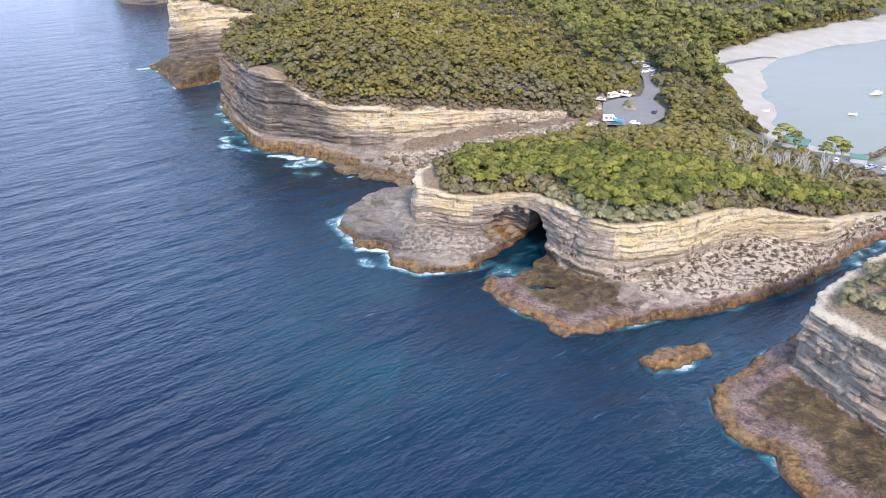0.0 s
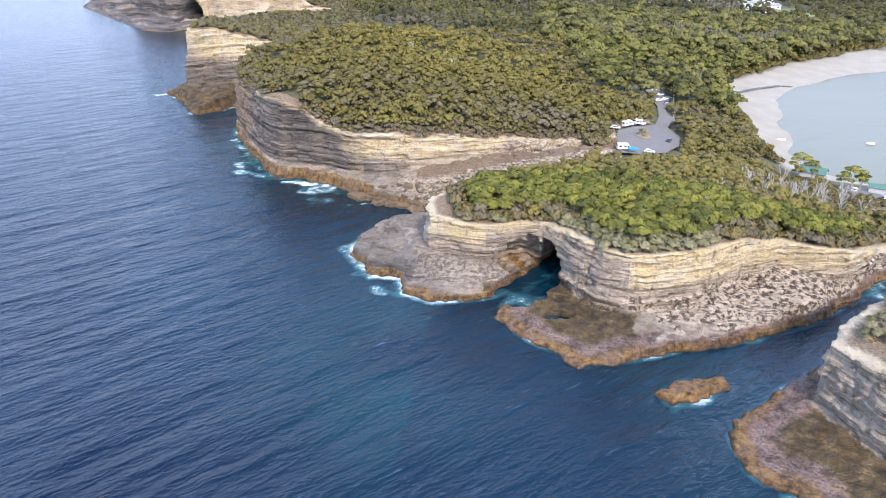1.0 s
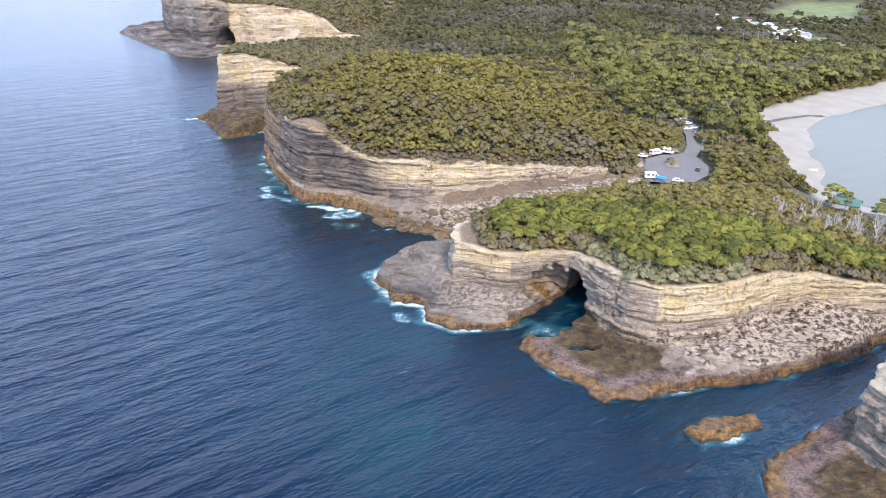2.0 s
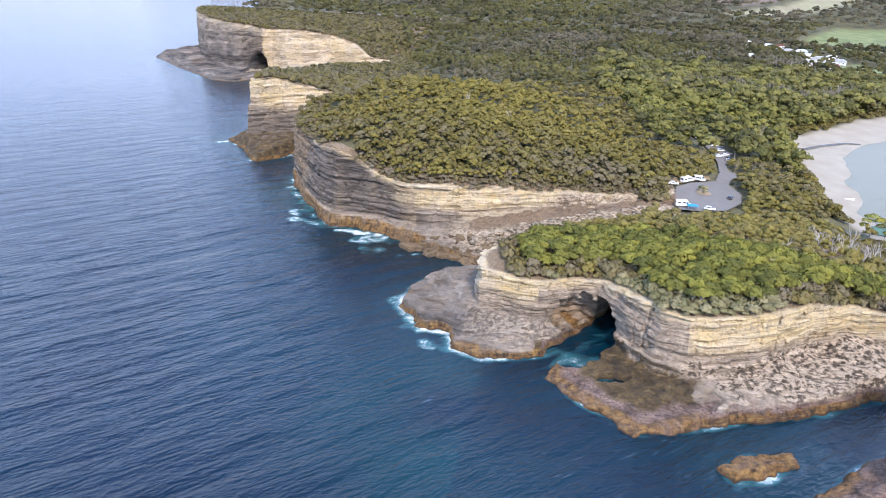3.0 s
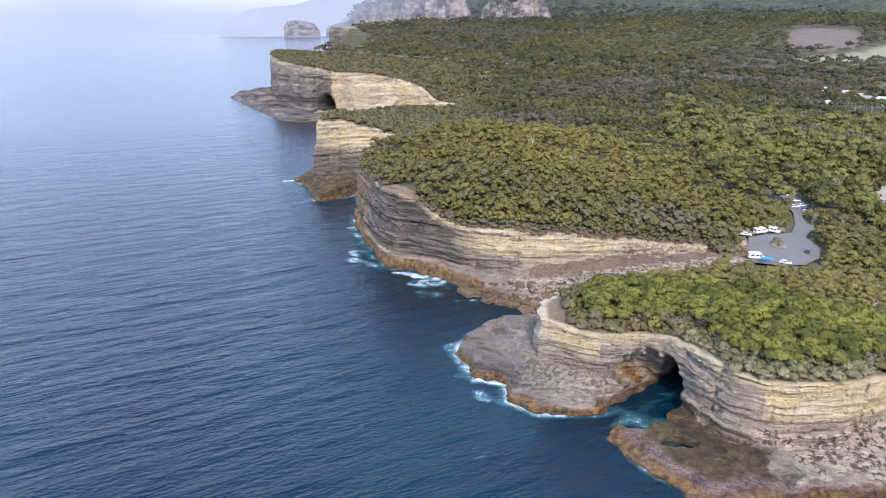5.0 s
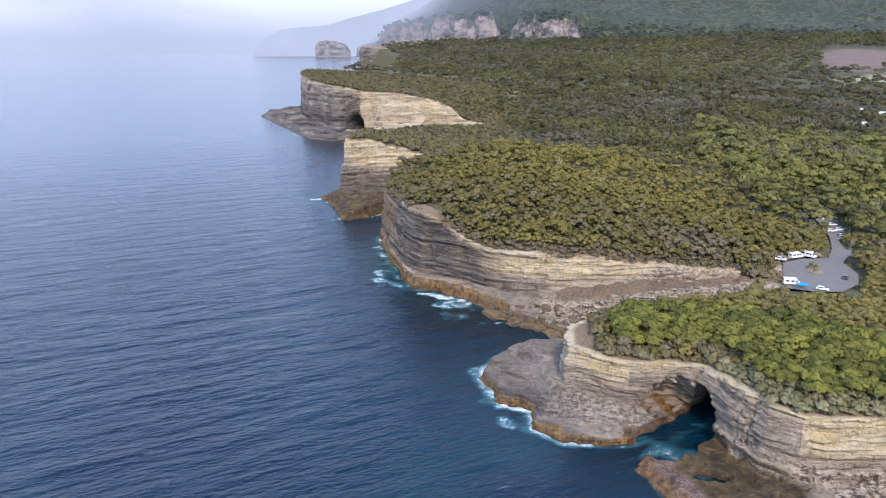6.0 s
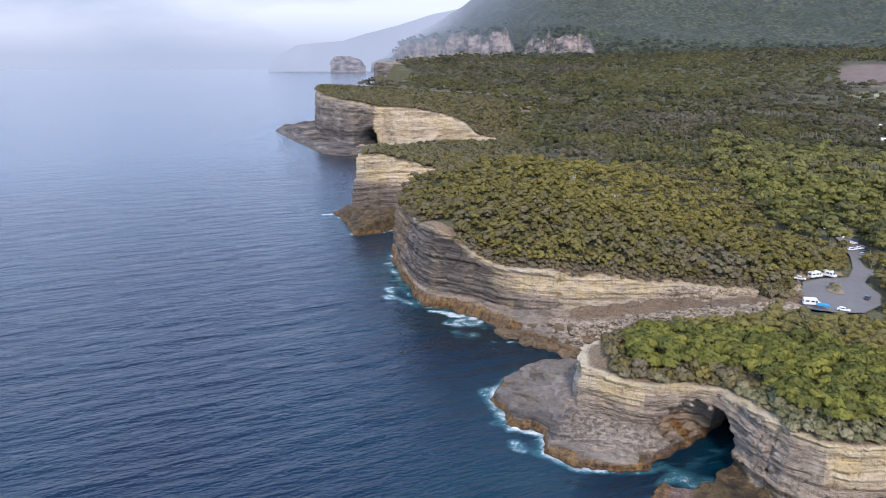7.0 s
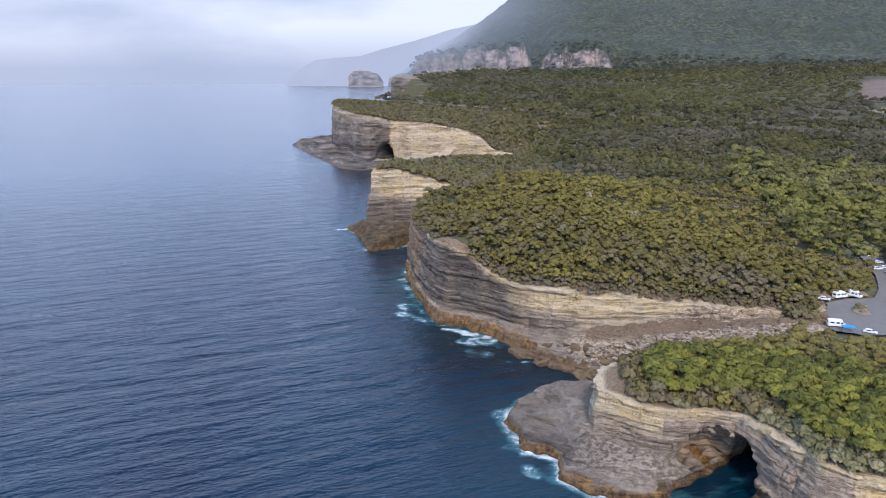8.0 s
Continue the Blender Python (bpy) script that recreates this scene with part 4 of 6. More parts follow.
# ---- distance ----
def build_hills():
    """Misty ranges at the end of the coast, their haze painted in as glow."""
    m, nt, b = material("forest_haze_glow")
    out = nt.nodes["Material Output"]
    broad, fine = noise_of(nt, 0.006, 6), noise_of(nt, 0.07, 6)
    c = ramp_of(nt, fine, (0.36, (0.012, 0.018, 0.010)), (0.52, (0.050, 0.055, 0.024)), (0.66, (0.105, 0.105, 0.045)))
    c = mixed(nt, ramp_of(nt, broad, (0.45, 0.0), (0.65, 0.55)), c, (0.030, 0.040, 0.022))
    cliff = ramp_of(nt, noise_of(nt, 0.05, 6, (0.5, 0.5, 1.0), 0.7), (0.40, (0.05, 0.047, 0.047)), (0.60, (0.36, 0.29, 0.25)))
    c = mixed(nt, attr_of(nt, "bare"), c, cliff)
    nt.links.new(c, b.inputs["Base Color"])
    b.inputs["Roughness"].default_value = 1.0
    # air haze put in as emission mixed over the forest colours
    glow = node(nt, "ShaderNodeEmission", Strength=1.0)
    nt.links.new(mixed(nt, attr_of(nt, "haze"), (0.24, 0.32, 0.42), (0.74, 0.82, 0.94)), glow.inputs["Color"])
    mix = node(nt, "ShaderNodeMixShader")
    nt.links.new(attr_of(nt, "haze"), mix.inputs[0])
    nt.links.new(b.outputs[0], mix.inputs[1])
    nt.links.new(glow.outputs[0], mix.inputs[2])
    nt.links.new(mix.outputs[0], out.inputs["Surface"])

    kept = {}

    def ridge(name, label, az, crest, start, end, foot, haze, rough, cliffs=(), clear=-90.0, stone=0.0):
        """A range over the bearings az (degrees left of north), crest heights at them, rising from start to end metres away."""
        a = np.linspace(az[0], az[-1], 260)
        r = np.r_[np.linspace(start, 2236, 12), np.linspace(2242, 2470, 50), np.linspace(2490, end, 62)] if cliffs else np.linspace(start, end, 30)
        ga, gr = np.meshgrid(a, r, indexing="ij")
        top = np.interp(-ga, [-v for v in az], crest)
        s = (gr - start) / (end - start)
        x, y = -np.sin(np.radians(ga)) * gr, np.cos(np.radians(ga)) * gr
        fx, fy = x.ravel(), y.ravel()
        n = (noise_xy(fx, fy, 420, 51) + 0.5 * noise_xy(fx, fy, 150, 52) + 0.25 * noise_xy(fx, fy, 60, 53)).reshape(x.shape)
        z = foot + (top - foot) * s ** 1.3 + rough * n * np.clip(s * 4, 0, 1) + 0.5 * rough * noise_xy(fx, fy, 24, 54).reshape(x.shape) * (clear > -90)
        bare = 0 * z
        for a0, a1, r0, h in cliffs:
            w = np.clip((a0 - ga) * 0.9, 0, 1) * np.clip((ga - a1) * 1.6, 0, 1)
            ragged = noise_xy(ga.ravel() * 3.0, 0 * fx, 1.0, 55).reshape(x.shape)
            brink = r0 + 45 * n + 50 * ragged
            step = w * h * (1 + 0.25 * ragged) * np.clip((gr - brink) / 12, 0, 1) * np.clip(1 - (gr - r0) / 1500, 0, 1)
            z = z + step
            bare = np.maximum(bare, 0.8 * np.clip(w * 2, 0, 1) * np.clip((gr - brink + 10) / 6, 0, 1) * np.clip((brink + 18 - gr) / 6, 0, 1))
        me = mesh_fast(name, np.stack([fx, fy, z.ravel()], 1), grid_faces(len(a), len(r)))
        give(me, "bare", np.clip(bare.ravel() * 1.5 + stone, 0, 1))
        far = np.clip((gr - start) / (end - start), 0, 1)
        # painted haze thickens with distance and height, thins to the right
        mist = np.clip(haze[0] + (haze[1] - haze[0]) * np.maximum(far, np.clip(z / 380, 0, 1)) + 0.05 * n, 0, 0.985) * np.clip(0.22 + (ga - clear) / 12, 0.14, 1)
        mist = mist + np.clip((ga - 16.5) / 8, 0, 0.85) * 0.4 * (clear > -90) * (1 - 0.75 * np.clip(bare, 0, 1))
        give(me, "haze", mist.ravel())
        me.shade_smooth()
        kept[name] = (a, r, z, bare, mist, m)
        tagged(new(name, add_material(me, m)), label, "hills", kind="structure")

    ridge("backdrop_mountain", "forested mountainside fading into painted haze", (24.3, 23.8, 23.0, 21.3, 19.5, 17.4, 15.0, 11, 4, -10, -30), (50, 85, 125, 215, 268, 350, 490, 640, 680, 620, 500),
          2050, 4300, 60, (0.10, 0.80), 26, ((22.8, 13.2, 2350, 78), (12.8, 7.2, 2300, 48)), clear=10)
    ridge("backdrop_range", "range behind the mountain, pale with painted haze", (32.2, 31.9, 31.2, 30.0, 28.5, 26.5, 24.8, 22.2, 19.5, 17.4, 14.0), (20, 60, 105, 160, 176, 192, 239, 292, 356, 391, 420), 4650, 4900, 0, (0.965, 0.975), 7)
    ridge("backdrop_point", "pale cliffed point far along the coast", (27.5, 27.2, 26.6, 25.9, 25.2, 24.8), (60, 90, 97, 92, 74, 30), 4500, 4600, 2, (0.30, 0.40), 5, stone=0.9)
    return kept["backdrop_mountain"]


MOUNTAIN = build_hills()


# ---- plants ----
def ball_of_faces():
    bm = bmesh.new()
    bmesh.ops.create_icosphere(bm, subdivisions=1, radius=1.0)
    v, f = np.array([p.co[:] for p in bm.verts]), np.array([[p.index for p in q.verts] for q in bm.faces])
    bm.free()
    return v, f, f[v[f][:, :, 2].mean(1) > -0.6]


CORE_V, CORE_F, DOME_F = ball_of_faces()


def leaf_cloud(rng, lumps, per_lump, leaf, corners=4, loose=0.33, core=0.0):
    """Leaves scattered over lumps (x, y, z, radius, flatness), as corners and faces."""
    parts, norms = [], []
    middle = np.mean([q[:3] for q in lumps], 0) - (0, 0, 0.6 * lumps[0][3])
    for cx, cy, cz, r, flat in lumps:
        d = rng.normal(size=(per_lump, 3))
        d[:, 2] = np.abs(d[:, 2]) * 1.1 - 0.35
        d /= np.linalg.norm(d, axis=1, keepdims=True)
        c = d * r * rng.uniform(0.70, 1.22, (per_lump, 1)) * (1, 1, flat) + (cx, cy, cz)
        nrm = d + rng.normal(size=(per_lump, 3)) * loose
        nrm /= np.linalg.norm(nrm, axis=1, keepdims=True)
        u = np.cross(nrm, rng.normal(size=(per_lump, 3)))
        u /= np.linalg.norm(u, axis=1, keepdims=True) + 1e-9
        v = np.cross(nrm, u)
        s = leaf * rng.uniform(0.55, 1.25, (per_lump, 1))
        if corners == 4:
            q = [c - u * s * 0.5, c - v * s * 0.34, c + u * s * 0.55, c + v * s * 0.36]
        else:
            q = [c - u * s * 0.6 - v * s * 0.35, c + u * s * 0.6 - v * s * 0.35, c + v * s * 0.75]
        parts.append(np.stack(q, 1).reshape(-1, 3))
        out = c - middle
        out /= np.linalg.norm(out, axis=1, keepdims=True) + 1e-9
        norms.append(np.repeat(d + 1.0 * out + 0.12 * rng.normal(size=d.shape), corners, 0))
    verts = np.concatenate(parts)
    faces = np.arange(len(verts)).reshape(-1, corners)
    if core:
        for cx, cy, cz, r, flat in lumps:
            v = CORE_V * r * core * rng.uniform(0.7, 1.2, (len(CORE_V), 1)) * (1, 1, flat) + (cx, cy, cz)
            faces = np.concatenate([faces, DOME_F + len(verts)])
            verts = np.concatenate([verts, v])
            norms.append(CORE_V + 0.25 * rng.normal(size=CORE_V.shape))
    norms = np.concatenate(norms)
    return verts, faces, norms / (np.linalg.norm(norms, axis=1, keepdims=True) + 1e-9)


def crown_lumps(rng, height, radius, count, base=0.5, flat=0.7):
    out = [(0, 0, height * 0.8, radius * 0.55, flat)]
    for k in range(count):
        a, q = k * 2.4 + rng.uniform(-0.5, 0.5), math.sqrt(rng.uniform(0.15, 1)) * radius * 0.72
        out.append((q * math.cos(a), q * math.sin(a), height * (0.88 - 0.30 * (q / (0.72 * radius)) ** 2 * (1.5 - base) + rng.uniform(-0.07, 0.06)), radius * rng.uniform(0.30, 0.5), flat))
    return out


def tube(points, radii, sides=6):
    """A tapered limb along points."""
    verts, faces = [], []
    for k, (p, r) in enumerate(zip(points, radii)):
        for s in range(sides):
            a = 2 * math.pi * s / sides
            verts.append((p[0] + r * math.cos(a), p[1] + r * math.sin(a), p[2]))
    for k in range(len(points) - 1):
        for s in range(sides):
            a, b = k * sides + s, k * sides + (s + 1) % sides
            faces.append((a, b, b + sides, a + sides))
    faces.append(tuple(range((len(points) - 1) * sides, len(points) * sides)))
    return verts, faces


def limbs(rng, height, radius, lumps, thick):
    """A trunk that forks towards the lumps."""
    verts, faces = [], []

    def put(points, radii, sides=6):
        v, f = tube(points, radii, sides)
        n = len(verts)
        verts.extend(v)
        faces.extend([tuple(i + n for i in q) for q in f])

    fork = height * 0.38
    bend = (rng.uniform(-0.3, 0.3), rng.uniform(-0.3, 0.3))
    put([(0, 0, -0.4), (bend[0] * 0.4, bend[1] * 0.4, fork * 0.55), (bend[0], bend[1], fork)], [thick, thick * 0.8, thick * 0.65])
    for x, y, z, r, _ in lumps:
        mid = ((x + bend[0]) * 0.45, (y + bend[1]) * 0.45, fork + (z - fork) * 0.55)
        put([(bend[0], bend[1], fork - 0.2), mid, (x * 0.95, y * 0.95, z)], [thick * 0.5, thick * 0.34, thick * 0.12], 5)
    return verts, faces


def tree_thing(name, label, rng, height, radius, lumps, per_lump, leaf, leaves, group):
    root = tagged(new(name), label, "tree", group)
    spots = crown_lumps(rng, height, radius, lumps)
    tv, tf = limbs(rng, height, radius, spots, 0.05 * height ** 0.6 + 0.03)
    trunk = new("trunk", add_material(make_mesh("trunk", tv, tf), BARK))
    cv, cf, cn = leaf_cloud(rng, spots, per_lump, leaf, 3, 0.33, 0.7)
    crown = new("crown", add_material(leafy("crown", cv, cf, cn), leaves))
    trunk.parent = crown.parent = root
    return root


def bare_tree(name, label, rng, height, group):
    """A dead grey tree: forked limbs without leaves."""
    verts, faces = [], []

    def grow(p, d, length, r, depth):
        q = p + d * length * 0.5 + Vector((rng.uniform(-1, 1), rng.uniform(-1, 1), 0)) * length * 0.06
        e = q + (d + Vector((rng.uniform(-1, 1), rng.uniform(-1, 1), 0.1)) * 0.2) * length * 0.5
        v, f = tube([p, q, e], [r, r * 0.8, r * 0.58], 5)
        n = len(verts)
        verts.extend(v)
        faces.extend([tuple(i + n for i in g) for g in f])
        if depth:
            for k in range(3 if depth > 1 else 2):
                nd = (d + Vector((rng.uniform(-1, 1), rng.uniform(-1, 1), rng.uniform(-0.1, 0.5))) * 0.75).normalized()
                grow(e, nd, length * rng.uniform(0.55, 0.8), r * 0.58, depth - 1)

    grow(Vector((0, 0, -0.4)), Vector((0, 0, 1)), height * 0.38, 0.03 * height + 0.02, 3)
    root = tagged(new(name), label, "tree", group)
    t = new("trunk", add_material(make_mesh("trunk", verts, faces), DEAD))
    t.parent = root
    return root


CAR_PARK = [(47, 321), (44, 303), (45, 293), (56, 291), (65, 296), (73, 309), (76, 324), (73, 337), (76, 346), (83, 353), (83, 358), (77, 360), (78, 374), (83, 382), (86, 394), (85, 414), (80, 432), (72, 443), (66, 449), (65, 443), (71, 424), (74, 402), (74, 378), (71, 355), (67, 341), (56, 333)]
CAR_PARK_BUSHES = [(37, 307.5), (33, 302), (38.5, 303)]
HARBOUR_YARD = [(124, 283), (134, 272), (170, 268), (182, 282), (160, 294), (140, 292)]
HOUSES = [(211, 990, 8, 0), (232, 975, 11, 0), (250, 985, 8, 2), (249, 941, 9, 1), (264, 944, 11, 0), (263, 908, 12, 0), (268, 886, 10, 1), (248, 846, 11, 0), (289, 908, 9, 0), (284, 868, 10, 1), (266, 824, 8, 2), (190, 862, 7, 0)]
# tall timber with a bare edge of trunks
STANDS = [[(72, 962), (125, 988), (185, 1017), (180, 1050), (110, 1030), (64, 990)], [(205, 1040), (270, 1100), (300, 1060), (310, 1085), (280, 1130), (200, 1075)], [(-32, 458), (0, 452), (34, 448), (34, 462), (-32, 474)]]
TRUNK_BELT = [(66, 566), (104, 600), (148, 612), (172, 582), (220, 628), (218, 640), (174, 600), (146, 628), (100, 614), (62, 578)]
rng = np.random.default_rng(7)


def wooded(x, y):
    """Where trees stand on the main land: metres from the edge, and whether trees may grow."""
    d, z = land_by(x, y), land_z(x, y)
    ok = (d > 2.5) & (x < 0.60 * y + 45)
    ok &= ~((x > 100) & (y > 262) & (z < 4.1))
    ok &= (inside_by(CAR_PARK, x, y) < -2.5) & (inside_by(HARBOUR_YARD, x, y) < -1)
    ok &= ~((inside_by(MID_SHELF, x, y) > 0) & (inside_by(MID_CLIFF, x, y) < 1.5) & (inside_by(NEAR_CLIFF, x, y) < 0) & (x < 40))
    ok &= ~((x > 104) & (y > 240) & (y < 322)) & ~((x > 36) & (x < 68) & (y > 270) & (y < 297))
    for _, poly in FIELDS:
        ok &= inside_by(poly, x, y) < -3
    for poly in STANDS:
        ok &= inside_by(poly, x, y) < -2
    ok &= inside_by(TRUNK_BELT, x, y) < -1
    for hx, hy, w, _ in HOUSES:
        ok &= ~((np.abs(x - hx) < w * 0.6 + 3) & (y - hy < 6) & (y - hy > -34))
    return d, z, ok


def scatter(x0, x1, y0, y1, gap):
    gx, gy = np.meshgrid(np.arange(x0, x1, gap), np.arange(y0, y1, gap * 0.87), indexing="ij")
    gx = gx + (np.arange(gx.shape[1]) % 2) * gap / 2
    return gx.ravel() + rng.uniform(-0.36, 0.36, gx.size) * gap, gy.ravel() + rng.uniform(-0.36, 0.36, gx.size) * gap


def forest(name, label, spots, templates, leaves, last="grey"):
    """Joined plants: rows of x, y, z, scale, tint, and greyness or mist."""
    vs, fs, ns, tints, greys, n = [], [], [], [], [], 0
    for x, y, z, s, t, g in spots:
        tv, tf, tn = templates[rng.integers(len(templates))]
        a = rng.uniform(0, 6.28)
        c, q = math.cos(a) * s, math.sin(a) * s
        vs.append(tv @ np.array([[c, q, 0], [-q, c, 0], [0, 0, s * rng.uniform(0.85, 1.15)]]) + (x, y, z))
        fs.append(tf + n)
        ns.append(tn @ np.array([[c / s, q / s, 0], [-q / s, c / s, 0], [0, 0, 1]]))
        tints.append(np.full(len(tv), t))
        greys.append(np.full(len(tv), g))
        n += len(tv)
    me = leafy(name, np.concatenate(vs), np.concatenate(fs), np.concatenate(ns))
    give(me, "tint", np.concatenate(tints))
    give(me, last, np.concatenate(greys))
    tagged(new(name, add_material(me, leaves)), label, "forest", kind="stuff")


def build_plants():
    gums = [tree_thing("gum_tree", "rounded olive-green coastal gum tree on the headland", rng, rng.uniform(5.0, 6.6), rng.uniform(2.5, 3.2), 9, 64, 0.5, GUM, "headland trees") for _ in range(5)]
    shrubs = []
    for _ in range(4):
        spots = crown_lumps(rng, 1.5, 1.15, 5, 0.2, 0.75)
        v, f, nn = leaf_cloud(rng, spots, 44, 0.30, 3)
        ob = new("shrub", add_material(leafy("shrub", v, f, nn), HEATH))
        shrubs.append(tagged(ob, "low grey-green heath shrub on the cliff top", "shrub", "cliff-top shrubs"))
    x, y = scatter(-16, 148, 184, 300, 3.7)
    d, z = inside_by(NEAR_CLIFF, x, y), land_z(x, y)
    park = np.maximum(inside_by(CAR_PARK, x, y), inside_by(HARBOUR_YARD, x, y))
    gully = (inside_by(MID_SHELF, x, y) > 0) & (y > 262 + 0.62 * (x + 6)) & (x < 48)
    ok = (d > 7.2 + 3.5 * noise_xy(x, y, 9, 61)) & (park < -2.5) & ~gully & (x + 0.25 * (y - 205) > -8) & (x < 0.60 * y + 12) & (z > 3.5) & ~((x > 36) & (x < 68) & (y > 274)) & ~((x > 100) & (y > 252 - 0.4 * (x - 100)) & (noise_xy(x, y, 5, 70) < 0.45))
    ok &= ~((x > 82) & (x < 128) & (y > 233) & (y < 262) & (rng.random(len(x)) < 0.72))
    order = np.argsort(y[ok] + 0.2 * np.abs(x[ok]))
    trees = np.stack([x, y, z], 1)[ok][order]
    rest = []
    for k, (tx, ty, tz) in enumerate(trees):
        s = rng.uniform(0.72, 1.15)
        if k < 300:
            m = pose(tx, ty, tz - 0.1, 0, 0, rng.uniform(0, 360))
            if k < len(gums):
                gums[k].matrix_basis = m
                ob = gums[k]
            else:
                ob = copy_thing(gums[k % len(gums)], m)
            ob.scale = (s, s, s * rng.uniform(0.85, 1.1))
        else:
            rest.append((tx, ty, tz, s, rng.uniform(0.5, 1.0), rng.uniform(0, 0.3)))
    # heath along the cliff edge
    x, y = scatter(-24, 148, 176, 262, 2.0)
    d, z = inside_by(NEAR_CLIFF, x, y), land_z(x, y)
    dense = noise_xy(x, y, 6, 62)
    ok = (d > 2.6 - 0.9 * dense) & (d < 12.5) & (x + 0.25 * (y - 205) > -15) & (y < 262) & (dense > -0.55 + 0.22 * (4 - d)) & (x < 0.60 * y + 8)
    low = np.stack([x, y, z], 1)[ok]
    x, y = scatter(78, 138, 100, 176, 2.6)
    d2 = inside_by(SOUTH_CLIFF, x, y)
    high = surface_through([(70, 140, 19), (80, 118, 22), (95, 98, 22), (90, 150, 22), (110, 120, 26), (140, 160, 24)])(x, y)
    ok = (d2 > 4.5) & (noise_xy(x, y, 8, 63) > -0.1) & (x < 112)
    low = np.concatenate([np.stack([x, y, high], 1)[ok], low])
    spare = []
    low = low[np.argsort(np.hypot(low[:, 0], low[:, 1]))]
    for k, (tx, ty, tz) in enumerate(low):
        s = rng.uniform(0.75, 1.5) * rng.choice((0.8, 1.0, 1.25, 1.6))
        if k < 300:
            m = pose(tx, ty, tz - 0.1, 0, 0, rng.uniform(0, 360))
            if k < len(shrubs):
                shrubs[k].matrix_basis = m
                ob = shrubs[k]
            else:
                ob = copy_thing(shrubs[k % len(shrubs)], m)
            ob.scale = (s, s, s)
        else:
            spare.append((tx, ty, tz - 0.1, s, rng.uniform(0.3, 1.0), rng.uniform(0.1, 0.9)))
    heath = [leaf_cloud(rng, crown_lumps(rng, 1.7, 1.25, 5, 0.2, 0.75), 24, 0.5, 3) for _ in range(5)]
    # scrub belt along the edge of the middle headland and the gully
    x, y = scatter(-158, 60, 258, 480, 2.5)
    d, z, ok = wooded(x, y)
    dm = inside_by(MID_CLIFF, x, y)
    belt = ok & (np.hypot(x + 98, y - 298) > 9) & (dm > 1.8) & (dm < 13 + 5 * noise_xy(x, y, 20, 64)) & (x < 40) & (noise_xy(x, y, 5, 65) > -0.75)
    for tx, ty, tz, td in zip(x[belt], y[belt], z[belt], dm[belt]):
        spare.append((tx, ty, tz - 0.2, rng.uniform(0.7, 1.2) * min(1.55, 0.75 + 0.09 * td), rng.uniform(0, 0.8), rng.uniform(0.35, 1)))
    x, y = scatter(98, 150, 236, 286, 2.7)
    yard = inside_by(HARBOUR_YARD, x, y)
    z = land_z(x, y)
    for tx, ty, tz in np.stack([x, y, z], 1)[(yard < -1.5) & (z > 2.6) & (x < 0.6 * y - 12)]:
        spare.append((tx, ty, tz - 0.2, rng.uniform(0.9, 1.9), rng.uniform(0.2, 1.0), rng.uniform(0, 0.7)))
    # green dune scrub behind the beach
    x, y = scatter(106, 320, 318, 660, 4.2)
    z = land_z(x, y)
    for tx, ty, tz in np.stack([x, y, z], 1)[(z > 3.7 + 0.4 * noise_xy(x, y, 9, 76)) & (z < 5.6) & (x < 0.6 * y + 20)]:
        spare.append((tx, ty, tz - 0.3, rng.uniform(1.3, 2.3), rng.uniform(0.1, 0.7), rng.uniform(0, 0.2)))
    for tx, ty in CAR_PARK_BUSHES:
        for _ in range(5):
            ax, ay = tx + rng.uniform(-2.4, 2.4), ty + rng.uniform(-2, 2)
            spare.append((ax, ay, float(land_z(np.array([ax]), np.array([ay]))[0]) - 0.2, rng.uniform(1.5, 2.3), rng.uniform(0.3, 0.8), rng.uniform(0.2, 0.7)))
    forest("heath", "grey-green wind-pruned heath along the cliff tops", spare, heath, WOOD_FAR)
    # woods
    mid = [leaf_cloud(rng, crown_lumps(rng, h, r, 5, 0.42, 0.66), 18, 0.48, 3, 0.40, 0.93) for h, r in ((5.2, 2.5), (5.8, 2.6), (4.8, 2.3), (5.5, 2.9), (6.3, 2.5))]
    back = [leaf_cloud(rng, crown_lumps(rng, h, r, 4, 0.42, 0.70), 11, 0.75, 3, 0.35, 0.86) for h, r in ((5.4, 2.6), (6.2, 2.8), (5.0, 2.4), (6.8, 2.7))]
    x, y = scatter(-235, 330, 262, 540, 3.15)
    d, z, ok = wooded(x, y)
    ok &= (d > 6 + 3 * noise_xy(x, y, 20, 64)) & ((inside_by(NEAR_CLIFF, x, y) < -1) | (y > 300)) & (np.hypot(x + 98, y - 297) > 8)
    ok &= (y < 372) | (rng.random(len(x)) < np.where((x > 36) & (y > 380), 0.36, 0.55))
    dry = 0.5 + 0.9 * noise_xy(x, y, 45, 66)
    spots, green = [], []
    for a, b, c, g in zip(x[ok], y[ok], z[ok], dry[ok]):
        s = rng.choice((0.66, 0.78, 0.88, 0.98, 1.12)) * rng.uniform(0.9, 1.1)
        tint = float(np.clip(0.52 + 0.35 * (0.5 - g) + rng.normal(0, 0.15), 0, 1))
        grey = float(np.clip(g * 0.6 + rng.uniform(-0.75, 0.25) + 0.9 * max(0, 1 - math.hypot((a - 18) / 36, (b - 312) / 17)), 0, 1)) * 0.8
        if a > 36 and b > 380:
            green.append((a, b, c - 0.3, s * rng.uniform(1.5, 2.0), float(np.clip(tint + rng.normal(0, 0.25), 0, 1)), 0.3 * grey))
        else:
            s *= 0.5 if a < -115 and b > 395 else 0.7 if b > 455 and a < -40 else 1.12 if b > 372 else 1.0
            spots.append((a, b, c - 0.3, s, tint, grey))
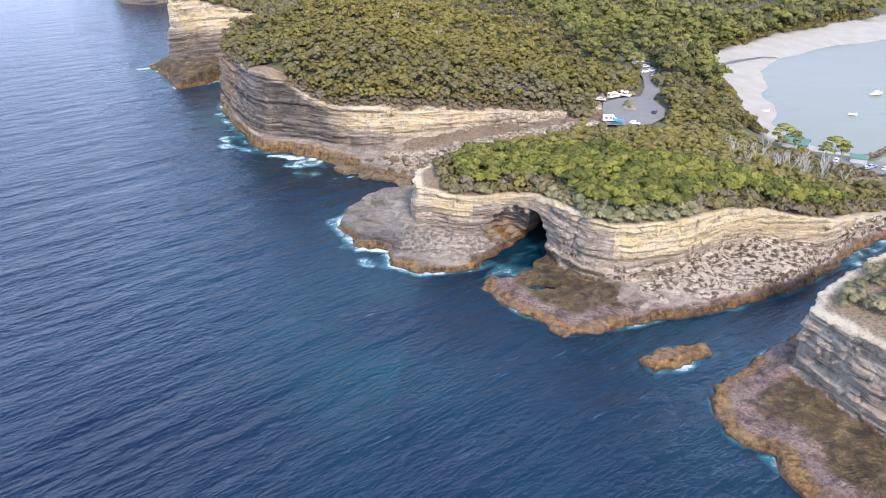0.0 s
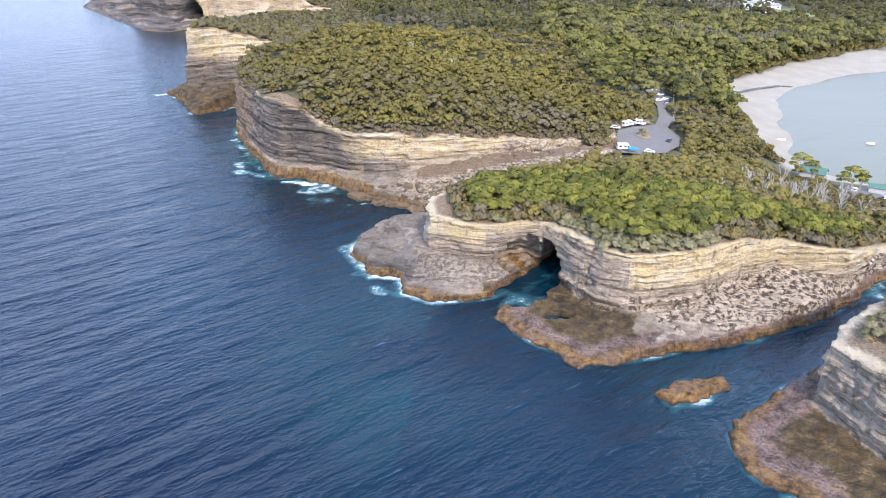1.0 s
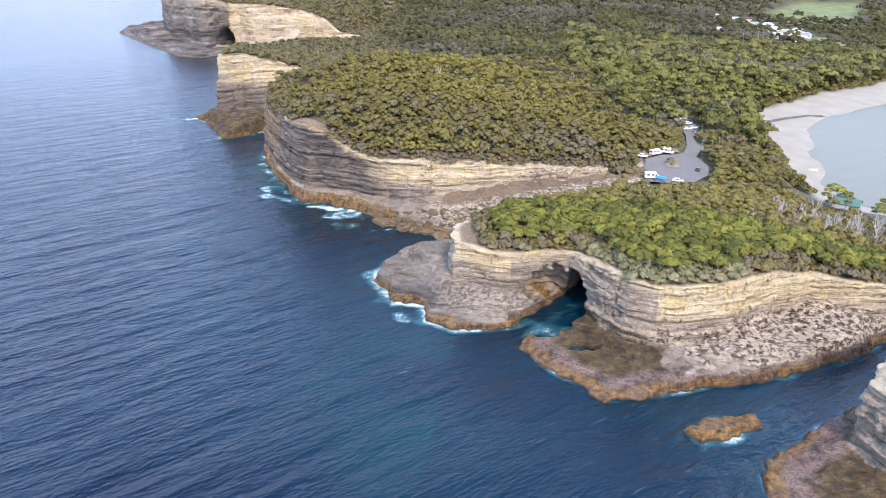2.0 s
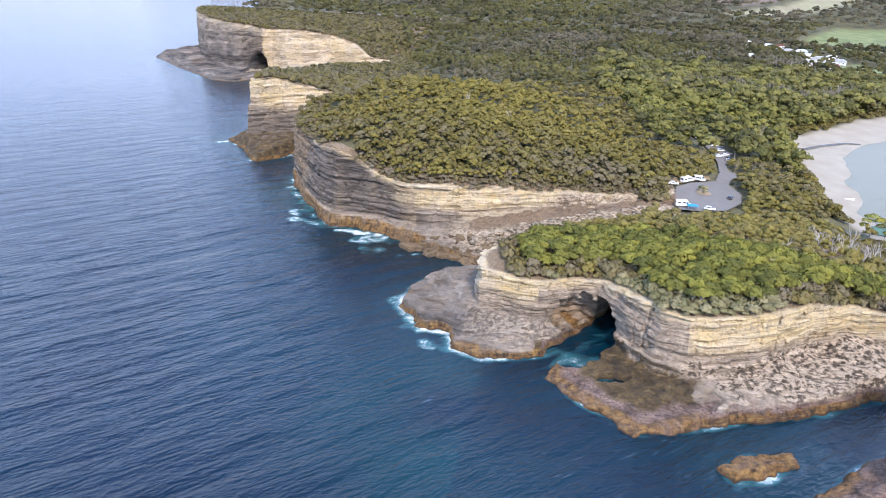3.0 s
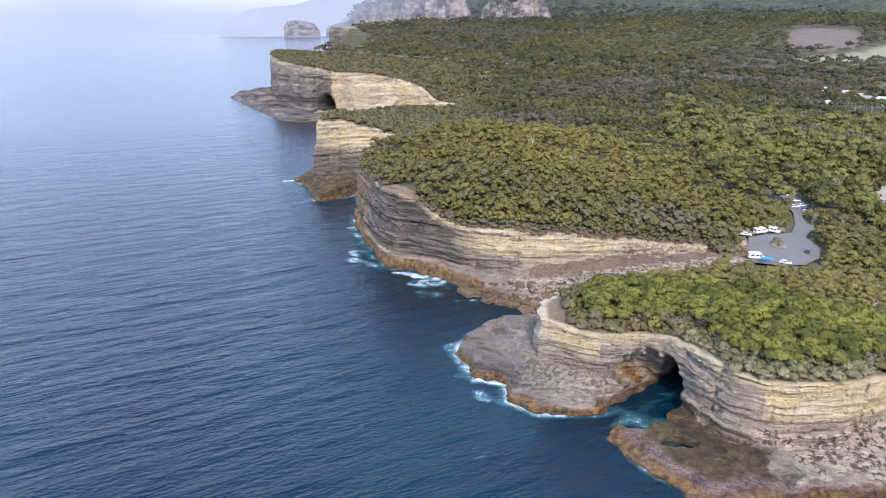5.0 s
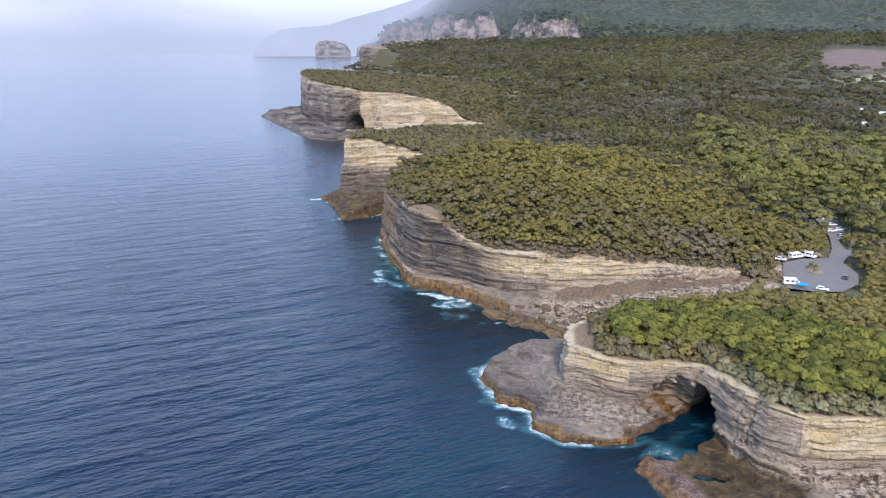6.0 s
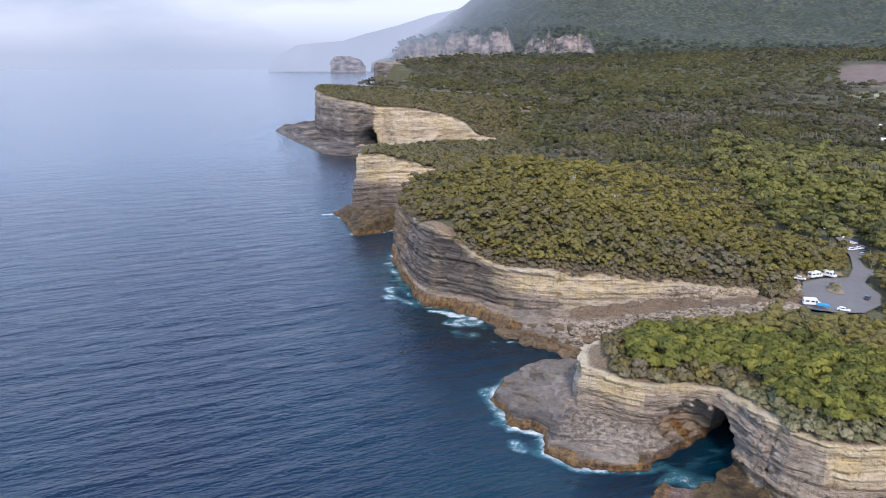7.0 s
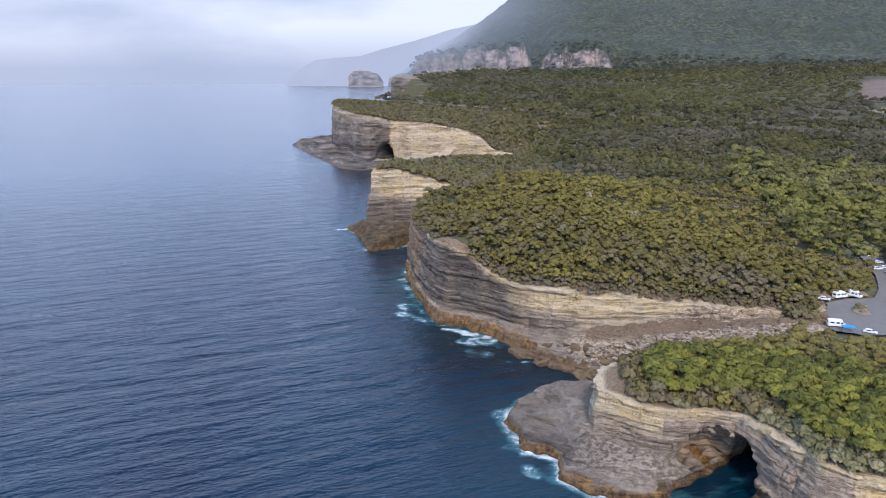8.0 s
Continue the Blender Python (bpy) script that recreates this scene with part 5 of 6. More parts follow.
    forest("forest", "dense olive-green gum forest over the headland", [p for p in spots if p[1] < 372] + rest, mid, WOOD_FAR)
    forest("back_forest", "olive-green gums behind the headland", [p for p in spots if p[1] >= 372], back, WOOD_FAR)
    x, y = scatter(20, 330, 540, 700, 6.6)
    d, z, ok = wooded(x, y)
    for a, b, c in zip(x[ok], y[ok], z[ok]):
        green.append((a, b, c - 0.3, rng.uniform(1.5, 2.5), rng.uniform(0.1, 1.0), rng.uniform(0, 0.25)))
    forest("tall_forest", "tall bright-green gums behind the beach", green, back, WOOD_GREEN)
    far = [leaf_cloud(rng, crown_lumps(rng, h, r, 2, 0.5, 0.65), 7, 1.5, 3, 0.3, 0.9) for h, r in ((9, 4.6), (10.5, 5.0), (8, 4.3), (9.5, 5.3))]
    x, y = scatter(-500, 560, 540, 1010, 8.6)
    d, z, ok = wooded(x, y)
    ok &= (d > 8) & ~((x > 20) & (y < 700))
    dry, patch = noise_xy(x, y, 90, 67), noise_xy(x, y, 34, 73)
    spots = [(a, b, c - 0.5, rng.uniform(0.6, 1.3) * (0.5 if a < -90 - 0.35 * (b - 540) else 1.0), float(np.clip(0.36 + 0.5 * g + 0.3 * q + rng.normal(0, 0.14), 0, 1)), float(np.clip(0.16 - 0.9 * g + rng.uniform(-0.3, 0.25), 0, 0.8))) for a, b, c, g, q in zip(x[ok], y[ok], z[ok], dry[ok], patch[ok])]
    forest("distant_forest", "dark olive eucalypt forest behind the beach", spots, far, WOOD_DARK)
    scrub = [leaf_cloud(rng, [(0, 0, 1.6, 1.7, 0.8), (1.3, 0.6, 1.2, 1.2, 0.8), (-1.0, -0.9, 1.3, 1.3, 0.8)], 6, 1.0, 3, 0.35, 0.85) for _ in range(4)]
    x, y = scatter(-520, -60, 395, 1000, 5.6)
    d, z, ok = wooded(x, y)
    ok &= (d > 3.5) & (x < -100 - 0.3 * (y - 540)) & ((x < -115) | (y > 470)) & (noise_xy(x, y, 9, 72) > -0.7)
    forest("coastal_scrub", "low dark wind-shorn scrub on the far headlands", [(a, b, c - 0.3, rng.uniform(0.9, 1.8), rng.uniform(0.10, 0.5), rng.uniform(0.05, 0.6)) for a, b, c in zip(x[ok], y[ok], z[ok])], scrub, WOOD_FAR)
    vast = [leaf_cloud(rng, crown_lumps(rng, h, r, 1, 0.6, 0.55), 6, 2.6, 3, 0.3, 0.9) for h, r in ((8, 6.0), (10, 6.6), (7, 5.4))]
    x, y = scatter(-860, 1250, 975, 2330, 17)
    d, z, ok = wooded(x, y)
    ok &= (d > np.where(x < -245, 60, 12)) & (x > -0.47 * y) & (x < 0.42 * y + 60)
    dry, patch = noise_xy(x, y, 160, 68), noise_xy(x, y, 60, 74)
    spots = [(a, b, c - 0.5, rng.uniform(1.0, 1.75), float(np.clip(0.34 + 0.5 * g + 0.3 * q + rng.normal(0, 0.12), 0, 1)), float(np.clip(0.1 - 0.6 * g + rng.uniform(-0.25, 0.2), 0, 0.5))) for a, b, c, g, q in zip(x[ok], y[ok], z[ok], dry[ok], patch[ok])]
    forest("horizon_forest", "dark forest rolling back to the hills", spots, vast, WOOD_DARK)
    # forest on the lower slopes of the mountain, sharing its painted haze
    bearing, reach, height, bare, mist, misty = MOUNTAIN
    spots = []
    for _ in range(2600):
        a, r = rng.uniform(-18, 23.6), 2060 + 420 * rng.uniform() ** 1.5
        i = int(np.clip(np.searchsorted(-bearing, -a), 0, len(bearing) - 1))
        j = int(np.searchsorted(reach, r)) - 1
        if bare[i, j] < 0.05 and bare[i, j + 1] < 0.05:
            z = float(height[i, j] + (height[i, j + 1] - height[i, j]) * (r - reach[j]) / (reach[j + 1] - reach[j]))
            tx, ty = -math.sin(radians(a)) * r, math.cos(radians(a)) * r
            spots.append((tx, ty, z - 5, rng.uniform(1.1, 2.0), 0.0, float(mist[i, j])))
    forest("mountain_forest", "dark blue-green forest with painted haze over the mountain slopes", spots, vast, misty, "haze")
    # tall timber
    crowns, stems = [], []
    for poly in STANDS:
        p = np.array(poly)
        x, y = scatter(p[:, 0].min(), p[:, 0].max(), p[:, 1].min(), p[:, 1].max(), 5.5 if p[0, 1] < 500 else 7.5)
        ok = inside_by(poly, x, y) > 0
        for a, b, c in zip(x[ok], y[ok], land_z(x, y)[ok]):
            h = rng.uniform(0.85, 1.15) * (9.0 if b < 500 else 17.0)
            crowns.append((a, b, c + 0.30 * h, 0.62 * h / 6.0, rng.uniform(0, 0.7), rng.uniform(0, 0.5)))
            stems.append((a, b, c, h * 0.8, 0.012 * h + 0.02))
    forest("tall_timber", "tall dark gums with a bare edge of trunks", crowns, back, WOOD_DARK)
    vs, fs, n = [], [], 0
    for a, b, c, h, w in stems:
        v, f = tube([(a, b, c - 0.5), (a + rng.uniform(-0.4, 0.4), b, c + 0.5 * h), (a + rng.uniform(-0.7, 0.7), b, c + h)], [w * 1.3, w, w * 0.5], 5)
        vs.extend(v)
        fs.extend([tuple(i + n for i in q) for q in f])
        n += len(v)
    tagged(new("timber_trunks", add_material(make_mesh("timber_trunks", vs, fs), BARK)), "grey trunks along the edge of the tall timber", "trunks", kind="stuff")
    # pale trunks among the trees
    vs, fs, n = [], [], 0
    x, y = scatter(-120, 330, 300, 800, 6.4)
    d, z, ok = wooded(x, y)
    ok &= (d > 7) & (noise_xy(x, y, 40, 69) + np.where(x > 40, 0.12, -0.22) > 0.38)
    stems = list(zip(x[ok], y[ok], z[ok]))
    x, y = scatter(60, 222, 564, 642, 3.6)
    ok = inside_by(TRUNK_BELT, x, y) > -2
    stems += list(zip(x[ok], y[ok], land_z(x, y)[ok]))
    for tx, ty, tz in stems:
        h, a = rng.uniform(6, 9.5) * (1.0 if ty < 440 else 1.5), rng.uniform(0, 6.28)
        lean = rng.uniform(0.05, 0.22) * h
        top = (tx + math.cos(a) * lean, ty + math.sin(a) * lean, tz + h)
        fork = (tx + math.cos(a + 2) * lean * 1.5, ty + math.sin(a + 2) * lean * 1.5, tz + h * 0.92)
        elbow = (tx + math.cos(a) * lean * 0.4, ty + math.sin(a) * lean * 0.4, tz + h * 0.5)
        w = 0.09 if ty < 440 else 0.15
        for pts, rad in (([(tx, ty, tz - 0.5), elbow, top], [w * 1.3, w, w * 0.4]), ([elbow, fork], [w * 0.8, w * 0.3])):
            v, f = tube(pts, rad, 4)
            vs.extend(v)
            fs.extend([tuple(i + n for i in q) for q in f])
            n += len(v)
    tagged(new("bare_trunks", add_material(make_mesh("bare_trunks", vs, fs), BARK)), "pale bare trunks among the gum trees", "trunks", kind="stuff")
    # dead trees that stand out
    dead = [bare_tree("dead_tree", "leafless silver-grey dead tree above the forest", rng, h, "dead trees") for h in (8.5, 7.5, 7.0)]
    spots = [(-52, 369), (17, 440), (27, 347), (-30, 352), (40, 372), (96, 262), (101, 266), (106, 258), (111, 268), (116, 262), (92, 256), (88, 266), (120, 256), (84, 248), (112, 250), (104, 246), (126, 262), (97, 272), (70, 232), (60, 214), (42, 206),
             (82, 243), (86, 238), (88, 251), (91, 243), (94, 236), (96, 248), (99, 240), (102, 254), (104, 236), (107, 242), (109, 251), (112, 238), (115, 245), (118, 252), (119, 236), (122, 243), (90, 258), (98, 257), (112, 258)]
    for k, (tx, ty) in enumerate(spots):
        m = pose(tx, ty, float(land_z(np.array([float(tx)]), np.array([float(ty)]))[0]), 0, 0, 77 * k)
        if k < 3:
            dead[k].matrix_basis = m
        else:
            s = 0.85 if tx < 80 else 0.95 + 0.05 * (k % 7)
            copy_thing(dead[k % 3], m).scale = (s, s, s)


build_plants()


def umbrella_gum(height, seed):
    """A tall gum with a bare trunk and flat tiers of leaves."""
    g = np.random.default_rng(seed)
    root = tagged(new("umbrella_gum"), "tall sparse gum with flat tiers of leaves beside the beach", "tree", "tall gums by the harbour")
    spots = [(0, 0, height * 0.95, 1.9, 0.3)]
    for k in range(6):
        a = k * 1.9 + g.uniform(-0.4, 0.4)
        spots.append((math.cos(a) * g.uniform(2, 4.2), math.sin(a) * g.uniform(2, 4.2), height * g.uniform(0.62, 0.96), g.uniform(1.2, 1.9), 0.3))
    tv, tf = limbs(g, height, 3, spots, 0.22)
    trunk = new("trunk", add_material(make_mesh("trunk", tv, tf), BARK))
    cv, cf, cn = leaf_cloud(g, spots, 120, 0.55, 3)
    crown = new("crown", add_material(leafy("crown", cv, cf, cn), GUM))
    trunk.parent = crown.parent = root
    return root


tall = umbrella_gum(11, 3)
for k, (tx, ty, kk) in enumerate(((117, 291, 1.0), (121, 288, 0.85), (134, 281, 1.0), (138, 282, 0.8), (130, 279, 0.7))):
    m = pose(tx, ty, float(land_z(np.array([float(tx)]), np.array([float(ty)]))[0]), 0, 0, 71 * k)
    ob = tall if k == 0 else copy_thing(tall, m)
    ob.matrix_basis = m
    ob.scale = (kk, kk, kk)


# ---- car park, road and yard ----
def paved(name, label, poly, lift, mat, category):
    p = np.array(poly, float)
    xs, ys = np.arange(p[:, 0].min(), p[:, 0].max(), 0.6), np.arange(p[:, 1].min(), p[:, 1].max(), 0.6)
    gx, gy = np.meshgrid(xs, ys, indexing="ij")
    x, y = gx.ravel(), gy.ravel()
    f = grid_faces(len(xs), len(ys))
    inside = inside_by(poly, x, y) > 0
    f = f[inside[f].all(1)]
    z = land_z(x, y) + lift
    me = mesh_fast(name, np.stack([x, y, z], 1), f)
    me.shade_smooth()
    return tagged(new(name, add_material(me, mat)), label, category, kind="structure")


paved("road", "grey asphalt car park and road with worn edges", CAR_PARK, 0.55, ASPHALT, "road")
paved("pavement", "pale asphalt yard beside the jetty", HARBOUR_YARD, 0.5, ASPHALT, "yard")
paved("verge", "dry sandy verge beside the car park", [(44, 322), (47, 322.5), (56, 334.5), (66, 342), (66, 350), (58, 349), (49, 342), (42, 331)], 0.5, KHAKI, "verge")


def creek():
    """A shallow dark stream across the sand."""
    line = [(129, 474), (135, 467), (141, 466), (156, 483), (174, 496), (184, 498)]
    vs, fs = [], []
    for k, (x, y) in enumerate(line):
        z = float(land_z(np.array([float(x)]), np.array([float(y)]))[0])
        for d in (-1.6, 1.6):
            vs.append((x - 0.5 * d, y + d, max(z, 0.1) + 0.25))
    for k in range(len(line) - 1):
        fs.append((2 * k, 2 * k + 2, 2 * k + 3, 2 * k + 1))
    tagged(new("stream", add_material(make_mesh("stream", vs, fs), plain("wet_sand", (0.12, 0.10, 0.08), 0.25, 0, 0.3, 0.4))), "dark shallow stream running over the sand", "stream", kind="structure")


creek()


def at_ground(x, y, lift=0.0):
    return float(land_z(np.array([float(x)]), np.array([float(y)]))[0]) + lift


def solid(profile, half, bevel=0.06):
    """A bmesh: a side outline (x, z) drawn out to both sides, rounded."""
    bm = bmesh.new()
    a = [bm.verts.new((x, -half, z)) for x, z in profile]
    b = [bm.verts.new((x, half, z)) for x, z in profile]
    bm.faces.new(a)
    bm.faces.new(b[::-1])
    for k in range(len(a)):
        j = (k + 1) % len(a)
        bm.faces.new((a[k], b[k], b[j], a[j]))
    bmesh.ops.recalc_face_normals(bm, faces=bm.faces)
    if bevel:
        bmesh.ops.bevel(bm, geom=bm.edges[:], offset=bevel, segments=1, affect="EDGES")
    return bm


def part(name, bm, mat, parent, label=""):
    me = bpy.data.meshes.new(name)
    bm.to_mesh(me)
    bm.free()
    me.materials.append(mat)
    ob = new(name, me)
    ob.parent = parent
    return tagged(ob, label)


def slab(x0, x1, y0, y1, z0, z1, bevel=0.0):
    bm = bmesh.new()
    bmesh.ops.create_cube(bm, size=1.0, matrix=Matrix.Translation(((x0 + x1) / 2, (y0 + y1) / 2, (z0 + z1) / 2)) @ Matrix.Diagonal((x1 - x0, y1 - y0, z1 - z0, 1)))
    if bevel:
        bmesh.ops.bevel(bm, geom=bm.edges[:], offset=bevel, segments=1, affect="EDGES")
    return bm


def wheels(root, xs, half, r):
    for x in xs:
        for y in (-half, half):
            bm = bmesh.new()
            bmesh.ops.create_cone(bm, cap_ends=True, segments=14, radius1=r, radius2=r, depth=0.22, matrix=Matrix.Translation((x, y, r)) @ Matrix.Rotation(math.pi / 2, 4, "X"))
            w = part("wheel", bm, RUBBER, root)
            bm = bmesh.new()
            bmesh.ops.create_cone(bm, cap_ends=True, segments=10, radius1=r * 0.55, radius2=r * 0.5, depth=0.26, matrix=Matrix.Translation((x, y, r)) @ Matrix.Rotation(math.pi / 2, 4, "X"))
            part("rim", bm, SILVER, w)


def car(label, mat):
    root = tagged(new("car"), label, "car", "cars at the car park")
    part("body", solid([(-2.15, 0.35), (2.15, 0.35), (2.2, 0.75), (1.2, 0.95), (-2.1, 1.0), (-2.2, 0.7)], 0.87, 0.08), mat, root)
    part("cabin", solid([(-2.0, 0.98), (1.15, 0.94), (0.35, 1.42), (-1.5, 1.46)], 0.74, 0.06), mat, root)
    for y0 in (-0.765, 0.745):
        part("side_window", slab(-1.35, 0.45, y0, y0 + 0.02, 1.03, 1.36), GLASSY, root)
    part("windscreen", solid([(0.50, 1.36), (1.16, 0.99), (1.20, 1.0), (0.54, 1.38)], 0.64, 0), GLASSY, root)
    part("rear_window", solid([(-1.56, 1.40), (-1.94, 1.04), (-1.98, 1.06), (-1.60, 1.42)], 0.62, 0), GLASSY, root)
    for y0 in (-0.72, 0.42):
        part("headlight", slab(2.14, 2.2, y0, y0 + 0.3, 0.6, 0.74), SILVER, root)
        part("tail_light", slab(-2.2, -2.14, y0, y0 + 0.3, 0.66, 0.8), plain("red_lens", (0.4, 0.02, 0.02), 0.3), root)
    wheels(root, (-1.35, 1.35), 0.78, 0.33)
    return root


def van(label, mat, length=6.2, high=2.7):
    h = length / 2
    root = tagged(new("campervan"), label, "van", "vans at the car park")
    part("body", solid([(-h, 0.4), (h, 0.4), (h + 0.05, 1.0), (h - 0.7, 1.25), (h - 1.35, 2.05), (h - 1.7, high), (-h + 0.1, high), (-h, high - 0.15)], 1.05, 0.1), mat, root)
    part("windscreen", solid([(h - 0.66, 1.30), (h - 1.28, 2.0), (h - 1.24, 2.03), (h - 0.62, 1.32)], 0.85, 0), GLASSY, root)
    for y0 in (-1.075, 1.055):
        part("cab_window", slab(h - 2.1, h - 1.4, y0, y0 + 0.02, 1.35, 1.95), GLASSY, root)
        part("side_window", slab(-h + 0.6, -h + 1.9, y0, y0 + 0.02, 1.45, 2.0), GLASSY, root)
        part("rear_side_window", slab(-0.5, 0.6, y0, y0 + 0.02, 1.45, 2.0), GLASSY, root)
    part("rear_window", slab(-h - 0.02, -h + 0.01, -0.7, 0.7, 1.45, 2.05), GLASSY, root)
    part("roof_vent", slab(-0.6, 0.1, -0.35, 0.35, high, high + 0.14, 0.03), mat, root)
    wheels(root, (-h + 1.2, h - 1.1), 0.93, 0.38)
    return root


def island():
    """The planted roundabout in the car park."""
    ring = [(58.5 + 3.6 * math.cos(a * math.pi / 8), 317 + 4.6 * math.sin(a * math.pi / 8)) for a in range(16)]
    paved("kerb", "raised sandy island with bushes in the car park", ring, 0.72, KHAKI, "island")
    bush = bpy.data.objects["shrub"]
    for x, y, k in ((57.5, 317.5, 1.5), (59.5, 318.5, 1.3), (58.8, 315, 1.0)):
        copy_thing(bush, pose(x, y, at_ground(x, y, 0.7), 0, 0, 60 * k)).scale = (k, k, k * 1.2)


def park_all():
    big = van("white campervan with dark windows parked on asphalt", WHITE)
    big.matrix_basis = pose(53.2, 331, at_ground(53.2, 331, 0.56), 0, 0, 38)
    copy_thing(big, pose(59, 337, at_ground(59, 337, 0.56), 0, 0, -30))
    copy_thing(big, pose(47.5, 297.5, at_ground(47.5, 297.5, 0.56), 0, 0, 6))
    whites = car("white car parked on asphalt", WHITE)
    whites.matrix_basis = pose(46.5, 323, at_ground(46.5, 323, 0.56), 0, 0, -12)
    for x, y, a in ((57.5, 294.5, -15), (80.5, 405, 20), (81.6, 396, 25), (72.5, 426, 200), (76.8, 427, 190), (79, 415, 25), (69.5, 436, 40), (77.2, 389, 20)):
        copy_thing(whites, pose(x, y, at_ground(x, y, 0.56), 0, 0, a))
    silver = car("silver car parked by the road", SILVER)
    silver.matrix_basis = pose(80.8, 384, at_ground(80.8, 384, 0.56), 0, 0, 30)
    copy_thing(silver, pose(84, 401, at_ground(84, 401, 0.56), 0, 0, 22))
    dark = car("dark blue car parked at the edge of the car park", DARKCAR)
    dark.matrix_basis = pose(69, 314, at_ground(69, 314, 0.56), 0, 0, 70)
    copy_thing(dark, pose(82.6, 389.5, at_ground(82.6, 389.5, 0.56), 0, 0, 30))
    copy_thing(dark, pose(82, 411, at_ground(82, 411, 0.56), 0, 0, 200))
    for x, y, a in ((150, 281, 30), (155, 280, 35), (161, 282, 25), (168, 279, 30), (146, 277, 30), (137, 284, 60)):
        copy_thing(whites if int(x) % 2 else silver, pose(x, y, at_ground(x, y, 0.51), 0, 0, a))
    tent = tagged(new("awning"), "bright blue canvas awning beside a campervan", "awning")
    z = at_ground(50.5, 293)
    part("canopy", solid([(-2.2, 2.0), (2.2, 1.8), (2.2, 1.9), (0, 2.4), (-2.2, 2.1)], 1.3, 0), BLUE, tent)
    for x, y in ((-2, -1.1), (2, -1.1), (-2, 1.1), (2, 1.1)):
        part("pole", slab(x - 0.04, x + 0.04, y - 0.04, y + 0.04, 0, 1.95), SILVER, tent)
    tent.matrix_basis = pose(50.5, 293, z + 0.5, 0, 0, 8)


island()
park_all()


def shed(label, cx, cy, w, d, h, turn, roof):
    root = tagged(new("shed"), label, "shed")
    part("wall", slab(-w / 2, w / 2, -d / 2, d / 2, -1, h), GREY_ROOF, root)
    part("roof", solid([(-w / 2 - 0.4, h), (0, h + d * 0.2), (w / 2 + 0.4, h), (w / 2 + 0.4, h + 0.15), (0, h + d * 0.2 + 0.2), (-w / 2 - 0.4, h + 0.15)], d / 2 + 0.4, 0), roof, root, "ribbed metal roof")
    part("door", slab(-1.2, 1.2, -d / 2 - 0.05, -d / 2, 0, 2.3), SILVER, root)
    root.matrix_basis = pose(cx, cy, at_ground(cx, cy), 0, 0, turn)
    return root


def house(w, roof):
    d, h = w * 0.62, 2.9
    root = tagged(new("house"), "white weatherboard house with a pale metal roof among trees", "house", "houses behind the beach")
    part("wall", slab(-w / 2, w / 2, -d / 2, d / 2, -2, h), WHITE, root)
    part("roof", solid([(-w / 2 - 0.5, h), (-w * 0.28, h + d * 0.26), (w * 0.28, h + d * 0.26), (w / 2 + 0.5, h), (w / 2 + 0.5, h - 0.15), (-w / 2 - 0.5, h - 0.15)], d / 2 + 0.5, 0), roof, root)
    for x in (-w * 0.3, w * 0.3):
        frame_ob = part("window", slab(x - 0.9, x + 0.9, -d / 2 - 0.06, -d / 2, 0.9, 2.2), WHITE, root)
        part("pane", slab(x - 0.8, x + 0.8, -d / 2 - 0.09, -d / 2 - 0.06, 1.0, 2.1), GLASSY, frame_ob)
    part("door", slab(-0.5, 0.5, -d / 2 - 0.05, -d / 2, 0, 2.05), SILVER, root)
    return root


shed("long boat shed with a green metal roof by the beach", 126, 299, 6, 10, 3.0, 60, GREEN_ROOF)
shed("small shed with a green roof beside the jetty", 147, 287, 4, 6, 2.8, 70, GREEN_ROOF)
homes = [house(12, WHITE), house(13, GREY_ROOF), house(11, RED_ROOF)]
used = [False, False, False]
for hx, hy, hw, kind in HOUSES:
    m = pose(hx, hy, at_ground(hx, hy), 0, 0, (hx * 37 + hy * 11) % 50 - 25)
    if used[kind]:
        ob = copy_thing(homes[kind], m)
    else:
        homes[kind].matrix_basis, used[kind], ob = m, True, homes[kind]
    k = hw / 9.5
    ob.scale = (k, k, 1.1)


def boat(label, length, cabin):
    root = tagged(new("boat"), label, "boat")
    h = length / 2
    bm = bmesh.new()
    rings = []
    for x, w, k in ((-h, 0.8, 0.0), (-h * 0.4, 1.0, 0.0), (h * 0.3, 0.9, 0.08), (h * 0.75, 0.5, 0.2), (h, 0.05, 0.35)):
        b = length * 0.16 * w
        rings.append([bm.verts.new(p) for p in ((x, -b, 0.7 + k), (x, -b * 0.75, 0.0), (x, 0, -0.35), (x, b * 0.75, 0.0), (x, b, 0.7 + k))])
    for p, q in zip(rings, rings[1:]):
        for k in range(5):
            bm.faces.new((p[k], p[(k + 1) % 5], q[(k + 1) % 5], q[k]))
    bm.faces.new(rings[0])
    bm.faces.new(rings[-1][::-1])
    bmesh.ops.recalc_face_normals(bm, faces=bm.faces)
    part("hull", bm, WHITE, root)
    if cabin:
        part("cabin", solid([(-h * 0.3, 0.7), (h * 0.4, 0.75), (h * 0.2, 1.9), (-h * 0.25, 2.0)], length * 0.11, 0.08), WHITE, root)
        part("window", solid([(h * 0.24, 1.75), (h * 0.36, 1.1), (h * 0.38, 1.12), (h * 0.26, 1.77)], length * 0.09, 0), GLASSY, root)
        part("mast", slab(-0.05, 0.05, -0.05, 0.05, 1.9, 4.2), SILVER, root)
    return root


boat("white cabin cruiser moored in the calm bay", 8.5, True).matrix_basis = pose(208, 407, 0.25, 0, 0, 25)
boat("small open white dinghy on the bay", 4.0, False).matrix_basis = pose(178, 365, 0.2, 0, 0, -20)
